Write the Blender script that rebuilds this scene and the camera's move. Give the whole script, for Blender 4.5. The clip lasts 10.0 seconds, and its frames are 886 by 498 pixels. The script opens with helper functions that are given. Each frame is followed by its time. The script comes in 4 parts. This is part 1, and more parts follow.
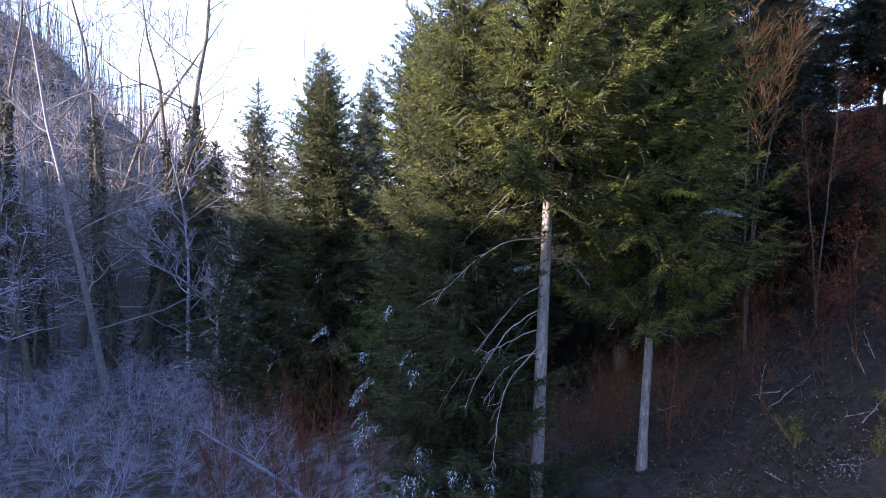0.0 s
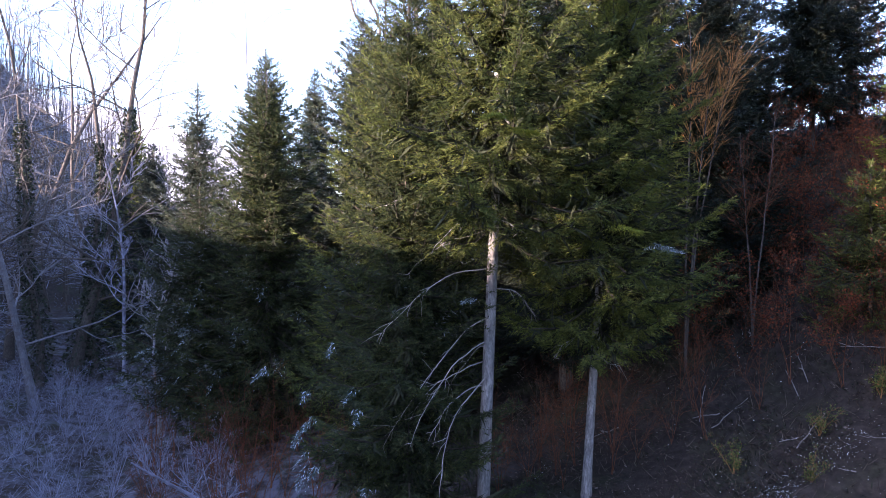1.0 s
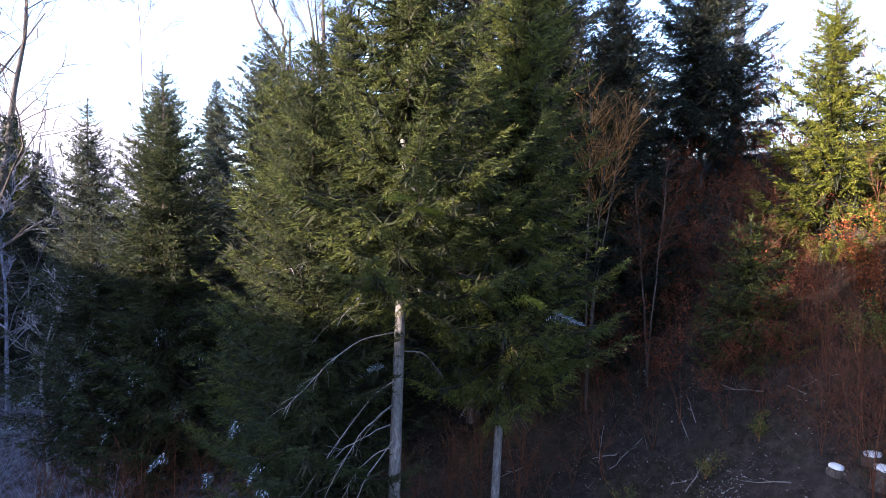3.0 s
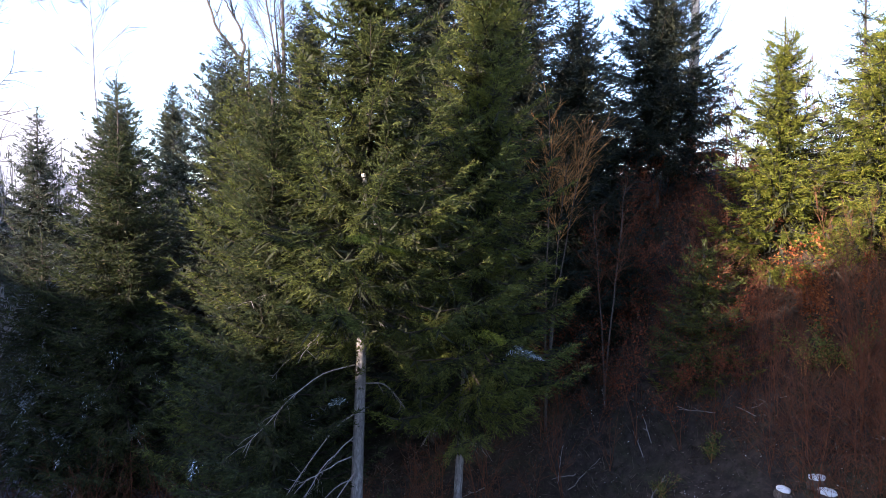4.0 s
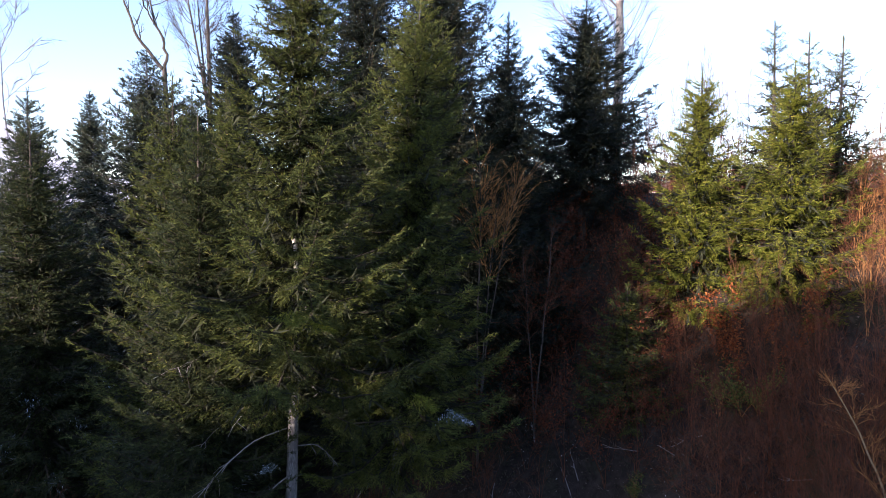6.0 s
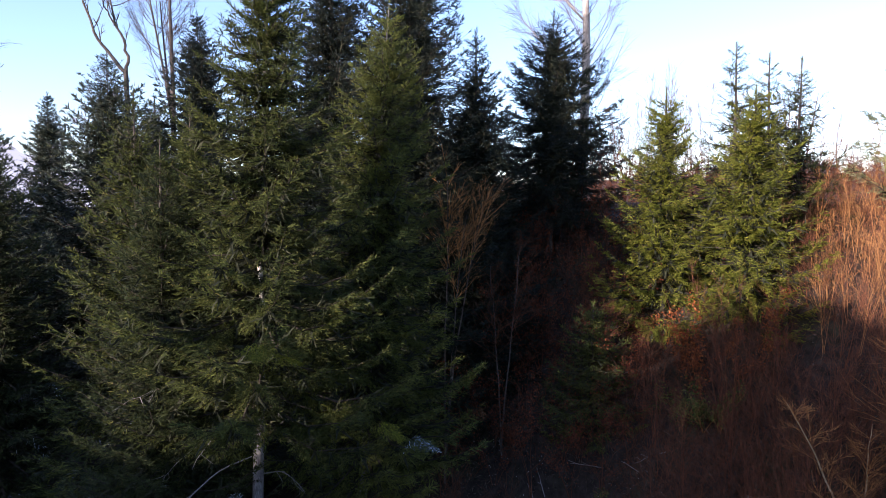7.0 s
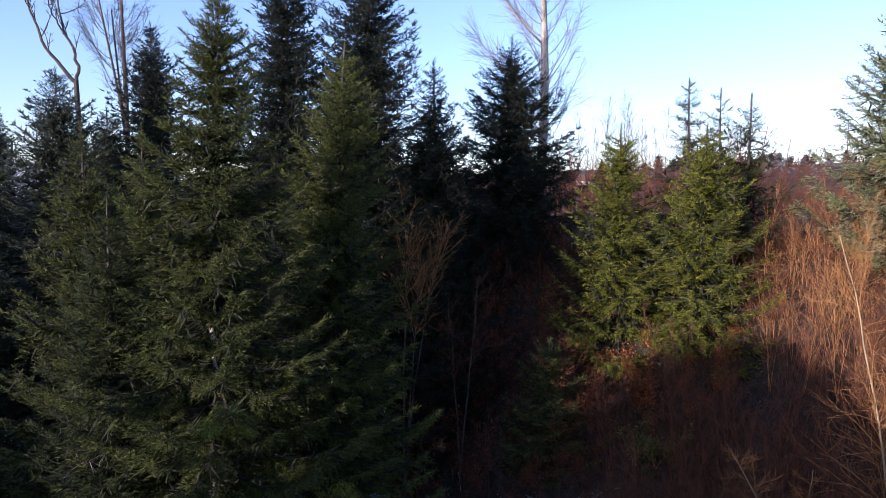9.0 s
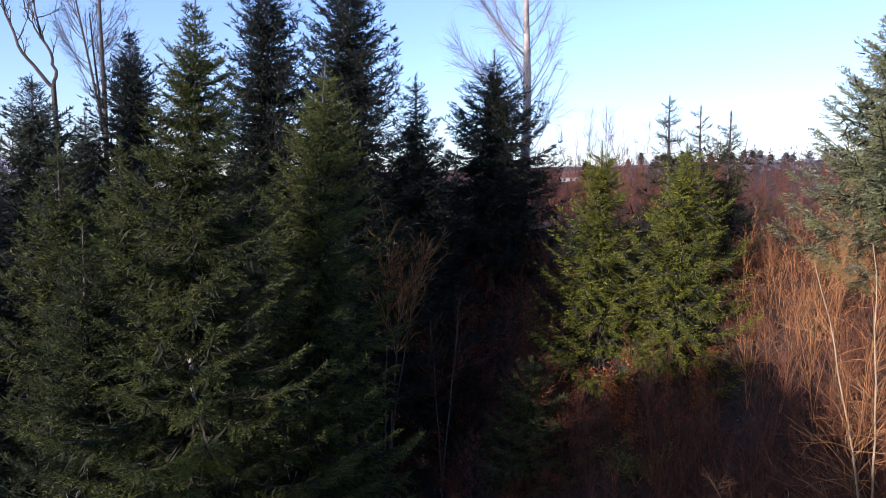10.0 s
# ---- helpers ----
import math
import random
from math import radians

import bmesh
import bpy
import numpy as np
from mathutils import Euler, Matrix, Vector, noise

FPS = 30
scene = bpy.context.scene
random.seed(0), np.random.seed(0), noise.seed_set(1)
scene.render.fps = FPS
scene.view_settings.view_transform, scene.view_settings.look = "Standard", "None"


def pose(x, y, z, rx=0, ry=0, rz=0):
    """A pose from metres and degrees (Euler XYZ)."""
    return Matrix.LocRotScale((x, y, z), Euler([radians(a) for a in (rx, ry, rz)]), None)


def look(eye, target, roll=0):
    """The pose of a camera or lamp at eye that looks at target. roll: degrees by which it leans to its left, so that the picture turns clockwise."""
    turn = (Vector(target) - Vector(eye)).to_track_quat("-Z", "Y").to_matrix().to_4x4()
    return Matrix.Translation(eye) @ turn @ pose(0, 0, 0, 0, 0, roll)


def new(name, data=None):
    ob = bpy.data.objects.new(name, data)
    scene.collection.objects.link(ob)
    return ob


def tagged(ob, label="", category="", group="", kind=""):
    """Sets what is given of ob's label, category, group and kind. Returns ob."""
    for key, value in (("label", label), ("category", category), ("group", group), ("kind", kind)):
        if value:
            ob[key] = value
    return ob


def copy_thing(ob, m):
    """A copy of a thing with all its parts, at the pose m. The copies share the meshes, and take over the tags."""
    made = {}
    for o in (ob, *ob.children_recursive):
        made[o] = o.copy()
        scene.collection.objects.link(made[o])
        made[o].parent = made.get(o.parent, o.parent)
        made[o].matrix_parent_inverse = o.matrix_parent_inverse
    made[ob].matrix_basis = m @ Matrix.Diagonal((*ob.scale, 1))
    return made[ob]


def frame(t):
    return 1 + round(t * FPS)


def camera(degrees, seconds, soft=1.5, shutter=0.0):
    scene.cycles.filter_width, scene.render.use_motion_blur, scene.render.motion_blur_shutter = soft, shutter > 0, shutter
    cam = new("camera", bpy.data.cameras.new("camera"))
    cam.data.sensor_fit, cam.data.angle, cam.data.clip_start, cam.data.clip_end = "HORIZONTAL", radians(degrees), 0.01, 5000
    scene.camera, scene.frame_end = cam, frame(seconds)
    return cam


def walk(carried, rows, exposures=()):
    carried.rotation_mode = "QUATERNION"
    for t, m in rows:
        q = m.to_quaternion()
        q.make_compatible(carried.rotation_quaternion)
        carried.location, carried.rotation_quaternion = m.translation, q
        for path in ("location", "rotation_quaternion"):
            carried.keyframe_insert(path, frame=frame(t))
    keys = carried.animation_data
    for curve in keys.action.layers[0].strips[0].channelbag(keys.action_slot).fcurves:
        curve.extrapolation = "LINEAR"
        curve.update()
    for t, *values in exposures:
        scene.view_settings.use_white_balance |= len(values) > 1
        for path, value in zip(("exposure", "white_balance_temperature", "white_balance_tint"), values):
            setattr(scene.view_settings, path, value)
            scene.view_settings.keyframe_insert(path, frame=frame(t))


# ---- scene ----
cam = camera(67.0, 10.0, soft=0.85)
PATH = [
    (0, (-0.323, -0.495, 8.605), (-0.267, 1.504, 8.589), 0.3),
    (0.5, (-0.295, -0.367, 9.015), (-0.16, 1.629, 8.995), 0.3),
    (1, (-0.257, -0.224, 9.392), (-0.045, 1.765, 9.367), 0.3),
    (1.5, (-0.247, -0.11, 9.814), (0.046, 1.868, 9.782), 0.2),
    (2, (-0.207, -0.102, 10.202), (0.147, 1.866, 10.164), 0.2),
    (2.5, (-0.177, -0.173, 10.643), (0.236, 1.784, 10.597), 0.1),
    (4, (-0.172, -0.312, 11.934), (0.411, 1.6, 11.867), 0.1),
    (4.5, (-0.172, -0.347, 12.376), (0.454, 1.551, 12.301), 0.0),
    (5, (-0.164, -0.364, 12.783), (0.509, 1.518, 12.702), 0.1),
    (5.5, (-0.178, -0.398, 13.213), (0.545, 1.465, 13.123), 0.0),
    (7, (-0.127, -0.359, 14.287), (0.729, 1.445, 14.176), 0.1),
    (7.5, (-0.103, -0.381, 14.684), (0.789, 1.405, 14.562), 0.1),
    (8, (-0.056, -0.39, 15.061), (0.862, 1.382, 14.931), 0.1),
    (8.5, (0.018, -0.397, 15.458), (0.955, 1.365, 15.318), 0.0),
    (9, (0.111, -0.411, 15.829), (1.058, 1.344, 15.683), 0.0),
    (9.5, (0.171, -0.412, 16.211), (1.139, 1.331, 16.057), 0.1),
    (10, (0.22, -0.401, 16.561), (1.207, 1.331, 16.4), 0.1),
]
# the clip's camera closes down as it turns away from the bright haze
EXPOSURES = [(0, 3.05, 5950, 33), (2.5, 2.82, 5900, 30), (4.5, 2.30, 5950, 26), (7.5, 1.34, 5650, 29), (10, 0.90, 5300, 32)]
walk(cam, [(t, look(eye, target, roll)) for t, eye, target, roll in PATH], EXPOSURES)

# ---------------------------------------------------------------- world, sun
SUN_AZ, SUN_EL = -105.0, 12.4  # degrees from the +y axis (minus: to the west), and above the horizon
world = bpy.data.worlds.new("sky")
scene.world = world
world.use_nodes = True
wt = world.node_tree
sky = wt.nodes.new("ShaderNodeTexSky")
sky.sky_type = "NISHITA"
sky.sun_disc = False
sky.sun_elevation, sky.sun_rotation = radians(SUN_EL), radians(SUN_AZ)
sky.air_density, sky.dust_density, sky.ozone_density = 1.0, 0.9, 1.6
wt.nodes["Background"].inputs[1].default_value = 0.15
wt.links.new(sky.outputs[0], wt.nodes["Background"].inputs[0])
sun_data = bpy.data.lights.new("sun", "SUN")
sun_data.energy, sun_data.angle, sun_data.color = 4.8, radians(0.6), (1.0, 0.85, 0.62)
sun = new("sun", sun_data)
az, el = radians(SUN_AZ), radians(SUN_EL)
sun_from = Vector((math.sin(az) * math.cos(el), math.cos(az) * math.cos(el), math.sin(el)))
sun.matrix_world = look(sun_from * 60, (0, 0, 0))

# ---------------------------------------------------------------- materials


class Nodes:
    """A small helper for node materials."""

    def __init__(self, name):
        self.mat = bpy.data.materials.new(name)
        self.mat.use_nodes = True
        self.t = self.mat.node_tree
        self.bsdf = self.t.nodes["Principled BSDF"]
        self.out = self.t.nodes["Material Output"]

    def put(self, socket, value):
        if hasattr(value, "is_output"):
            self.t.links.new(value, socket)
        elif isinstance(value, tuple) and len(value) == 3 and socket.type == "RGBA":
            socket.default_value = (*value, 1)
        else:
            socket.default_value = value

    def node(self, kind, out=0, **inputs):
        n = self.t.nodes.new(kind)
        for key, value in inputs.items():
            self.put(n.inputs[int(key[1:]) if key[0] == "i" and key[1:].isdigit() else key.replace("_", " ")], value)
        return n.outputs[out]

    def noise(self, scale, detail=4.0, rough=0.6, space="Object"):
        co = self.t.nodes.new("ShaderNodeTexCoord").outputs[space]
        return self.node("ShaderNodeTexNoise", Vector=co, Scale=scale, Detail=detail, Roughness=rough)

    def ramp(self, fac, *stops):
        n = self.t.nodes.new("ShaderNodeValToRGB")
        e = n.color_ramp.elements
        while len(e) < len(stops):
            e.new(0.5)
        for k, (pos, col) in zip(e, stops):
            k.position, k.color = pos, (*col, 1)
        self.t.links.new(fac, n.inputs[0])
        return n.outputs[0]

    def mix(self, fac, a, b, blend="MIX"):
        n = self.t.nodes.new("ShaderNodeMix")
        n.data_type, n.blend_type = "RGBA", blend
        self.put(n.inputs[0], fac)
        self.put(n.inputs[6], a)
        self.put(n.inputs[7], b)
        return n.outputs[2]

    def math(self, op, a, b=0.5, clamp=False):
        n = self.t.nodes.new("ShaderNodeMath")
        n.operation, n.use_clamp = op, clamp
        self.put(n.inputs[0], a)
        self.put(n.inputs[1], b)
        return n.outputs[0]

    def island(self):
        return self.t.nodes.new("ShaderNodeNewGeometry").outputs["Random Per Island"]

    def up(self):
        n = self.t.nodes.new("ShaderNodeNewGeometry")
        s = self.t.nodes.new("ShaderNodeSeparateXYZ")
        self.t.links.new(n.outputs["Normal"], s.inputs[0])
        return s.outputs[2]

    def bump(self, height, strength, distance=0.02):
        n = self.t.nodes.new("ShaderNodeBump")
        n.inputs["Strength"].default_value, n.inputs["Distance"].default_value = strength, distance
        self.t.links.new(height, n.inputs["Height"])
        self.t.links.new(n.outputs[0], self.bsdf.inputs["Normal"])

    def finish(self, colour, rough=0.8, translucent=0.0):
        self.put(self.bsdf.inputs["Base Color"], colour)
        self.put(self.bsdf.inputs["Roughness"], rough)
        self.bsdf.inputs["Specular IOR Level"].default_value = 0.12
        if translucent:
            tr = self.t.nodes.new("ShaderNodeBsdfTranslucent")
            self.put(tr.inputs["Color"], colour)
            m = self.t.nodes.new("ShaderNodeMixShader")
            m.inputs[0].default_value = translucent
            self.t.links.new(self.bsdf.outputs[0], m.inputs[1])
            self.t.links.new(tr.outputs[0], m.inputs[2])
            self.t.links.new(m.outputs[0], self.out.inputs[0])
        return self.mat


FROST = (0.42, 0.44, 0.58)


def needle_material(name, dark, light, old, frost=0.0):
    n = Nodes(name)
    tone = n.ramp(n.island(), (0.0, dark), (0.55, tuple((a + b) / 2 for a, b in zip(dark, light))), (0.9, light), (1.0, old))
    tone = n.mix(n.ramp(n.noise(0.7, 3), (0.35, (0, 0, 0)), (0.7, (1, 1, 1))), tone, n.mix(1.0, tone, (1.15, 1.1, 0.7), "MULTIPLY"))
    if frost:
        lump = n.ramp(n.noise(0.9, 4), (0.66 - 0.3 * frost, (0, 0, 0)), (0.80 - 0.3 * frost, (1, 1, 1)))
        grain = n.ramp(n.island(), (0.25, (0, 0, 0)), (0.75, (1, 1, 1)))
        fac = n.math("MULTIPLY", n.math("MULTIPLY", lump, grain), 0.8)
        tone = n.mix(fac, tone, FROST)
    return n.finish(tone, 0.75, 0.42)


def bark_material(name, dark, mid, light, scale=6.0, frost=0.0, stretch=0.25):
    n = Nodes(name)
    co = n.t.nodes.new("ShaderNodeTexCoord").outputs["Object"]
    mp = n.t.nodes.new("ShaderNodeMapping")
    mp.inputs["Scale"].default_value = (1, 1, stretch)
    n.t.links.new(co, mp.inputs[0])
    fine = n.node("ShaderNodeTexNoise", Vector=mp.outputs[0], Scale=scale * 4, Detail=6.0, Roughness=0.7)
    broad = n.node("ShaderNodeTexNoise", Vector=co, Scale=scale * 0.3, Detail=3.0)
    tone = n.ramp(fine, (0.3, dark), (0.5, mid), (0.72, light))
    tone = n.mix(n.ramp(broad, (0.45, (0, 0, 0)), (0.7, (0.6, 0.6, 0.6))), tone, tuple(0.55 * c for c in mid))
    if frost:
        fac = n.math("MULTIPLY", n.ramp(n.up(), (0.35, (0, 0, 0)), (0.8, (1, 1, 1))), frost)
        speck = n.math("MULTIPLY", n.ramp(n.noise(3.0, 5), (0.4, (0, 0, 0)), (0.65, (1, 1, 1))), frost)
        tone = n.mix(n.math("MAXIMUM", fac, speck), tone, FROST)
    n.bump(fine, 0.6, 0.02)
    return n.finish(tone, 0.85)


def leaf_material(name, *tones, translucent=0.3, rough=0.65):
    n = Nodes(name)
    tone = n.ramp(n.island(), *[(i / max(1, len(tones) - 1), c) for i, c in enumerate(tones)])
    return n.finish(n.mix(0.35, tone, n.mix(1.0, tone, n.ramp(n.noise(0.8), (0.3, (0.4, 0.4, 0.4)), (0.7, (1.5, 1.5, 1.5))), "MULTIPLY")), rough, translucent)


M_NEEDLE = needle_material("spruce_needles", (0.034, 0.044, 0.021), (0.114, 0.135, 0.041), (0.145, 0.13, 0.052))
# lightened green: paints the sun that the neighbour's shadow keeps off
M_NEEDLE_SUN_TONED = needle_material("sun_toned_green_spruce_needles", (0.052, 0.064, 0.027), (0.145, 0.170, 0.046), (0.18, 0.17, 0.06))
M_NEEDLE_FROST = needle_material("frosted_spruce_needles", (0.022, 0.030, 0.020), (0.055, 0.070, 0.034), (0.09, 0.08, 0.05), 0.42)
M_NEEDLE_DUSTED = needle_material("dark_spruce_needles_dusted_with_frost", (0.026, 0.036, 0.022), (0.066, 0.082, 0.036), (0.10, 0.09, 0.05), 0.12)
# dark blue tone: shade of the trees behind put into the needle colour
M_NEEDLE_SHADE_BLUE = needle_material("shade_toned_blue_needles", (0.018, 0.024, 0.026), (0.036, 0.048, 0.046), (0.055, 0.058, 0.048))
# young trees' own green, also painted sunlight on the near spruces' sprays
M_NEEDLE_YOUNG_SUNLIT = needle_material("young_and_sunlit_needles", (0.062, 0.082, 0.016), (0.235, 0.250, 0.042), (0.30, 0.25, 0.07))
# frosted needles, their pale bluish base painted for the valley haze
M_NEEDLE_HAZE = needle_material("haze_toned_frosted_needles", (0.040, 0.052, 0.048), (0.085, 0.100, 0.080), (0.12, 0.12, 0.10), 0.30)
# grey-green raised well above the other needles to paint in sun glare
M_NEEDLE_GREY_GLARE = needle_material("glare_lightened_grey_needles", (0.14, 0.165, 0.10), (0.30, 0.32, 0.19), (0.36, 0.34, 0.22), 0.15)
M_BARK_SPRUCE = bark_material("spruce_bark", (0.07, 0.062, 0.060), (0.17, 0.155, 0.15), (0.33, 0.31, 0.30))
M_BARK_DARK = bark_material("dark_bark", (0.035, 0.028, 0.026), (0.085, 0.07, 0.062), (0.16, 0.14, 0.12))
M_BOUGH = bark_material("brown_bough_bark", (0.018, 0.015, 0.012), (0.045, 0.037, 0.03), (0.09, 0.075, 0.06))
M_CORE = leaf_material("shade_dark_inner_twigs", (0.020, 0.024, 0.015), (0.043, 0.046, 0.026), translucent=0.05, rough=0.9)
M_IVY_DARK = leaf_material("dark_ivy", (0.012, 0.018, 0.012), (0.035, 0.045, 0.024), (0.06, 0.06, 0.05), translucent=0.1, rough=0.55)
M_BARK_GREY = bark_material("grey_beech_bark", (0.09, 0.085, 0.085), (0.18, 0.165, 0.16), (0.30, 0.28, 0.27), frost=0.25)
M_BARK_DULL = bark_material("dull_grey_bark", (0.06, 0.055, 0.058), (0.125, 0.115, 0.12), (0.22, 0.205, 0.21), frost=0.12)
# bark lightened so that its pale tone holds painted sunlight
M_BARK_PALE = bark_material("painted_sunlit_bark", (0.15, 0.13, 0.11), (0.38, 0.33, 0.29), (0.60, 0.55, 0.50))
M_BARK_DEAD = bark_material("dead_branch_wood", (0.09, 0.075, 0.068), (0.20, 0.175, 0.16), (0.36, 0.33, 0.30), frost=0.12)
M_TWIG_FROST = bark_material("frosted_twigs", (0.06, 0.052, 0.060), (0.12, 0.11, 0.135), (0.25, 0.24, 0.29), frost=0.48)
M_TWIG_RED = bark_material("red_brown_twigs", (0.050, 0.021, 0.013), (0.115, 0.046, 0.025), (0.21, 0.095, 0.05))
M_TWIG_OCHRE = bark_material("ochre_twigs", (0.15, 0.068, 0.025), (0.31, 0.152, 0.055), (0.48, 0.27, 0.105))
M_BIRCH = bark_material("birch_bark", (0.14, 0.11, 0.07), (0.34, 0.27, 0.16), (0.52, 0.44, 0.30), stretch=2.5)
M_LEAF_COPPER = leaf_material("copper_beech_leaves", (0.12, 0.030, 0.012), (0.26, 0.075, 0.022), (0.36, 0.15, 0.05))
M_LEAF_RED = leaf_material("dark_red_leaves", (0.055, 0.017, 0.011), (0.155, 0.042, 0.020), (0.24, 0.08, 0.034))
M_LEAF_IVY = leaf_material("bramble_leaves", (0.03, 0.05, 0.015), (0.09, 0.12, 0.03), (0.20, 0.21, 0.06))
M_LITTER = leaf_material("leaf_litter", (0.024, 0.017, 0.014), (0.052, 0.036, 0.029), (0.085, 0.060, 0.048), (0.16, 0.13, 0.115), translucent=0.1)
M_COVER = leaf_material("slope_ground_cover", (0.012, 0.014, 0.010), (0.030, 0.034, 0.020), (0.055, 0.036, 0.024), (0.020, 0.024, 0.016), (0.05, 0.055, 0.032), (0.035, 0.024, 0.018), translucent=0.15)
M_GRASS_FROST = leaf_material("frosted_dry_grass", (0.040, 0.031, 0.031), (0.085, 0.076, 0.088), (0.30, 0.31, 0.39), translucent=0.2)
M_GRASS_DRY = leaf_material("dry_grass", (0.040, 0.029, 0.023), (0.085, 0.064, 0.050), (0.17, 0.14, 0.115), translucent=0.2)


def ground_material():
    n = Nodes("forest_floor")
    big, fine = n.noise(0.12, 5), n.noise(3.5, 8, 0.7)
    tone = n.ramp(fine, (0.3, (0.015, 0.012, 0.011)), (0.5, (0.034, 0.027, 0.024)), (0.72, (0.070, 0.056, 0.048)))
    moss = n.ramp(n.noise(0.5, 5), (0.5, (0, 0, 0)), (0.66, (0.7, 0.7, 0.7)))
    tone = n.mix(moss, tone, n.ramp(fine, (0.3, (0.020, 0.026, 0.014)), (0.7, (0.055, 0.062, 0.030))))
    pos = n.t.nodes.new("ShaderNodeNewGeometry").outputs["Position"]
    sep = n.t.nodes.new("ShaderNodeSeparateXYZ")
    n.t.links.new(pos, sep.inputs[0])
    low = n.math("MULTIPLY", n.math("SUBTRACT", 3.2, sep.outputs[2]), 0.5, True)
    speck = n.ramp(n.noise(1.7, 6, 0.7), (0.44, (0, 0, 0)), (0.62, (1, 1, 1)))
    tone = n.mix(n.math("MULTIPLY", n.math("MULTIPLY", low, speck), 0.22), tone, FROST)
    high = n.math("MULTIPLY", n.math("SUBTRACT", sep.outputs[2], 14.0), 0.7, True)
    high = n.math("MULTIPLY", high, n.math("MULTIPLY", n.math("SUBTRACT", sep.outputs[0], 14.0), 0.2, True))
    tone = n.mix(high, tone, n.ramp(fine, (0.3, (0.045, 0.025, 0.018)), (0.5, (0.080, 0.046, 0.033)), (0.7, (0.12, 0.075, 0.055))))
    n.bump(fine, 0.9, 0.08)
    return n.finish(n.mix(n.ramp(big, (0.4, (0, 0, 0)), (0.7, (0.5, 0.5, 0.5))), tone, (0.03, 0.022, 0.018)), 0.95)


M_GROUND = ground_material()
n_ = Nodes("snow")
n_.bump(n_.noise(9.0, 5), 0.4, 0.02)
M_SNOW = n_.finish(n_.mix(n_.noise(4.0), (0.78, 0.80, 0.84), (0.86, 0.87, 0.89)), 0.7)

# ---------------------------------------------------------------- mesh helpers


class Soup:
    """Collects triangles and quads in arrays and turns them into one mesh."""

    def __init__(self):
        self.v, self.tri, self.quad, self.n = [], [], [], 0

    def add(self, verts, tri=None, quad=None):
        if tri is not None and len(tri):
            self.tri.append(np.asarray(tri, dtype=np.int64) + self.n)
        if quad is not None and len(quad):
            self.quad.append(np.asarray(quad, dtype=np.int64) + self.n)
        self.v.append(np.asarray(verts, dtype=np.float64))
        self.n += len(verts)

    def tube(self, pts, radii, sides=5):
        """A bent tapering tube; the last ring closes to a point when its radius is 0."""
        pts, radii = np.asarray(pts, float), np.asarray(radii, float)
        k = len(pts)
        d = np.gradient(pts, axis=0)
        d /= np.linalg.norm(d, axis=1)[:, None] + 1e-9
        ref = np.array([1.0, 0, 0]) if abs(d[0][2]) > 0.9 else np.array([0, 0, 1.0])
        a = np.cross(d, ref)
        a /= np.linalg.norm(a, axis=1)[:, None] + 1e-9
        b = np.cross(d, a)
        ang = np.arange(sides) * 2 * np.pi / sides
        ring = pts[:, None, :] + radii[:, None, None] * (np.cos(ang)[None, :, None] * a[:, None, :] + np.sin(ang)[None, :, None] * b[:, None, :])
        i = np.arange(k - 1)[:, None] * sides
        j = np.arange(sides)[None, :]
        j2 = (j + 1) % sides
        quad = np.stack([i + j, i + j2, i + sides + j2, i + sides + j], -1).reshape(-1, 4)
        self.add(ring.reshape(-1, 3), quad=quad)

    def shoots(self, base, along, side, sag):
        """Folded slim blades: base points, length vectors, half-width vectors, and how far the keel sinks."""
        m = len(base)
        mid = base + 0.45 * along
        v = np.empty((m, 4, 3))
        v[:, 0], v[:, 1], v[:, 2], v[:, 3] = base, mid + side - sag, base + along, mid - side - sag
        i = np.arange(m)[:, None] * 4
        self.add(v.reshape(-1, 3), tri=np.concatenate([i + np.array([[0, 1, 2]]), i + np.array([[0, 2, 3]])], 1).reshape(-1, 3))

    def spikes(self, base, along, side, rng):
        """Needled shoots: a slim pointed blade with a second one that forks off it."""
        m = len(base)
        size = np.linalg.norm(along, axis=1, keepdims=True)
        fork = unit(along / size + 0.75 * unit(rng.normal(0, 1, (m, 3)))) * size * rng.uniform(0.55, 0.95, (m, 1))
        at = base + along * rng.uniform(0.1, 0.5, (m, 1))
        v = np.empty((2 * m, 3, 3))
        v[:m, 0], v[:m, 1], v[:m, 2] = base - side, base + side, base + along
        w = unit(np.cross(fork, rng.normal(0, 0.6, (m, 3)) + np.array([0, 0, 1.0]))) * np.linalg.norm(side, axis=1, keepdims=True)
        v[m:, 0], v[m:, 1], v[m:, 2] = at - w, at + w, at + fork
        self.add(v.reshape(-1, 3), tri=np.arange(6 * m).reshape(-1, 3))

    def mesh(self, name, material, smooth=False):
        me = bpy.data.meshes.new(name)
        v = np.concatenate(self.v) if self.v else np.zeros((0, 3))
        tri = np.concatenate(self.tri) if self.tri else np.zeros((0, 3), np.int64)
        quad = np.concatenate(self.quad) if self.quad else np.zeros((0, 4), np.int64)
        me.vertices.add(len(v))
        me.vertices.foreach_set("co", v.ravel())
        me.loops.add(tri.size + quad.size)
        me.loops.foreach_set("vertex_index", np.concatenate([tri.ravel(), quad.ravel()]).astype(np.int32))
        me.polygons.add(len(tri) + len(quad))
        starts = np.concatenate([np.arange(len(tri)) * 3, tri.size + np.arange(len(quad)) * 4]).astype(np.int32)
        me.polygons.foreach_set("loop_start", starts)
        me.polygons.foreach_set("use_smooth", np.full(len(starts), smooth))
        me.update(calc_edges=True)
        me.materials.append(material)
        return me


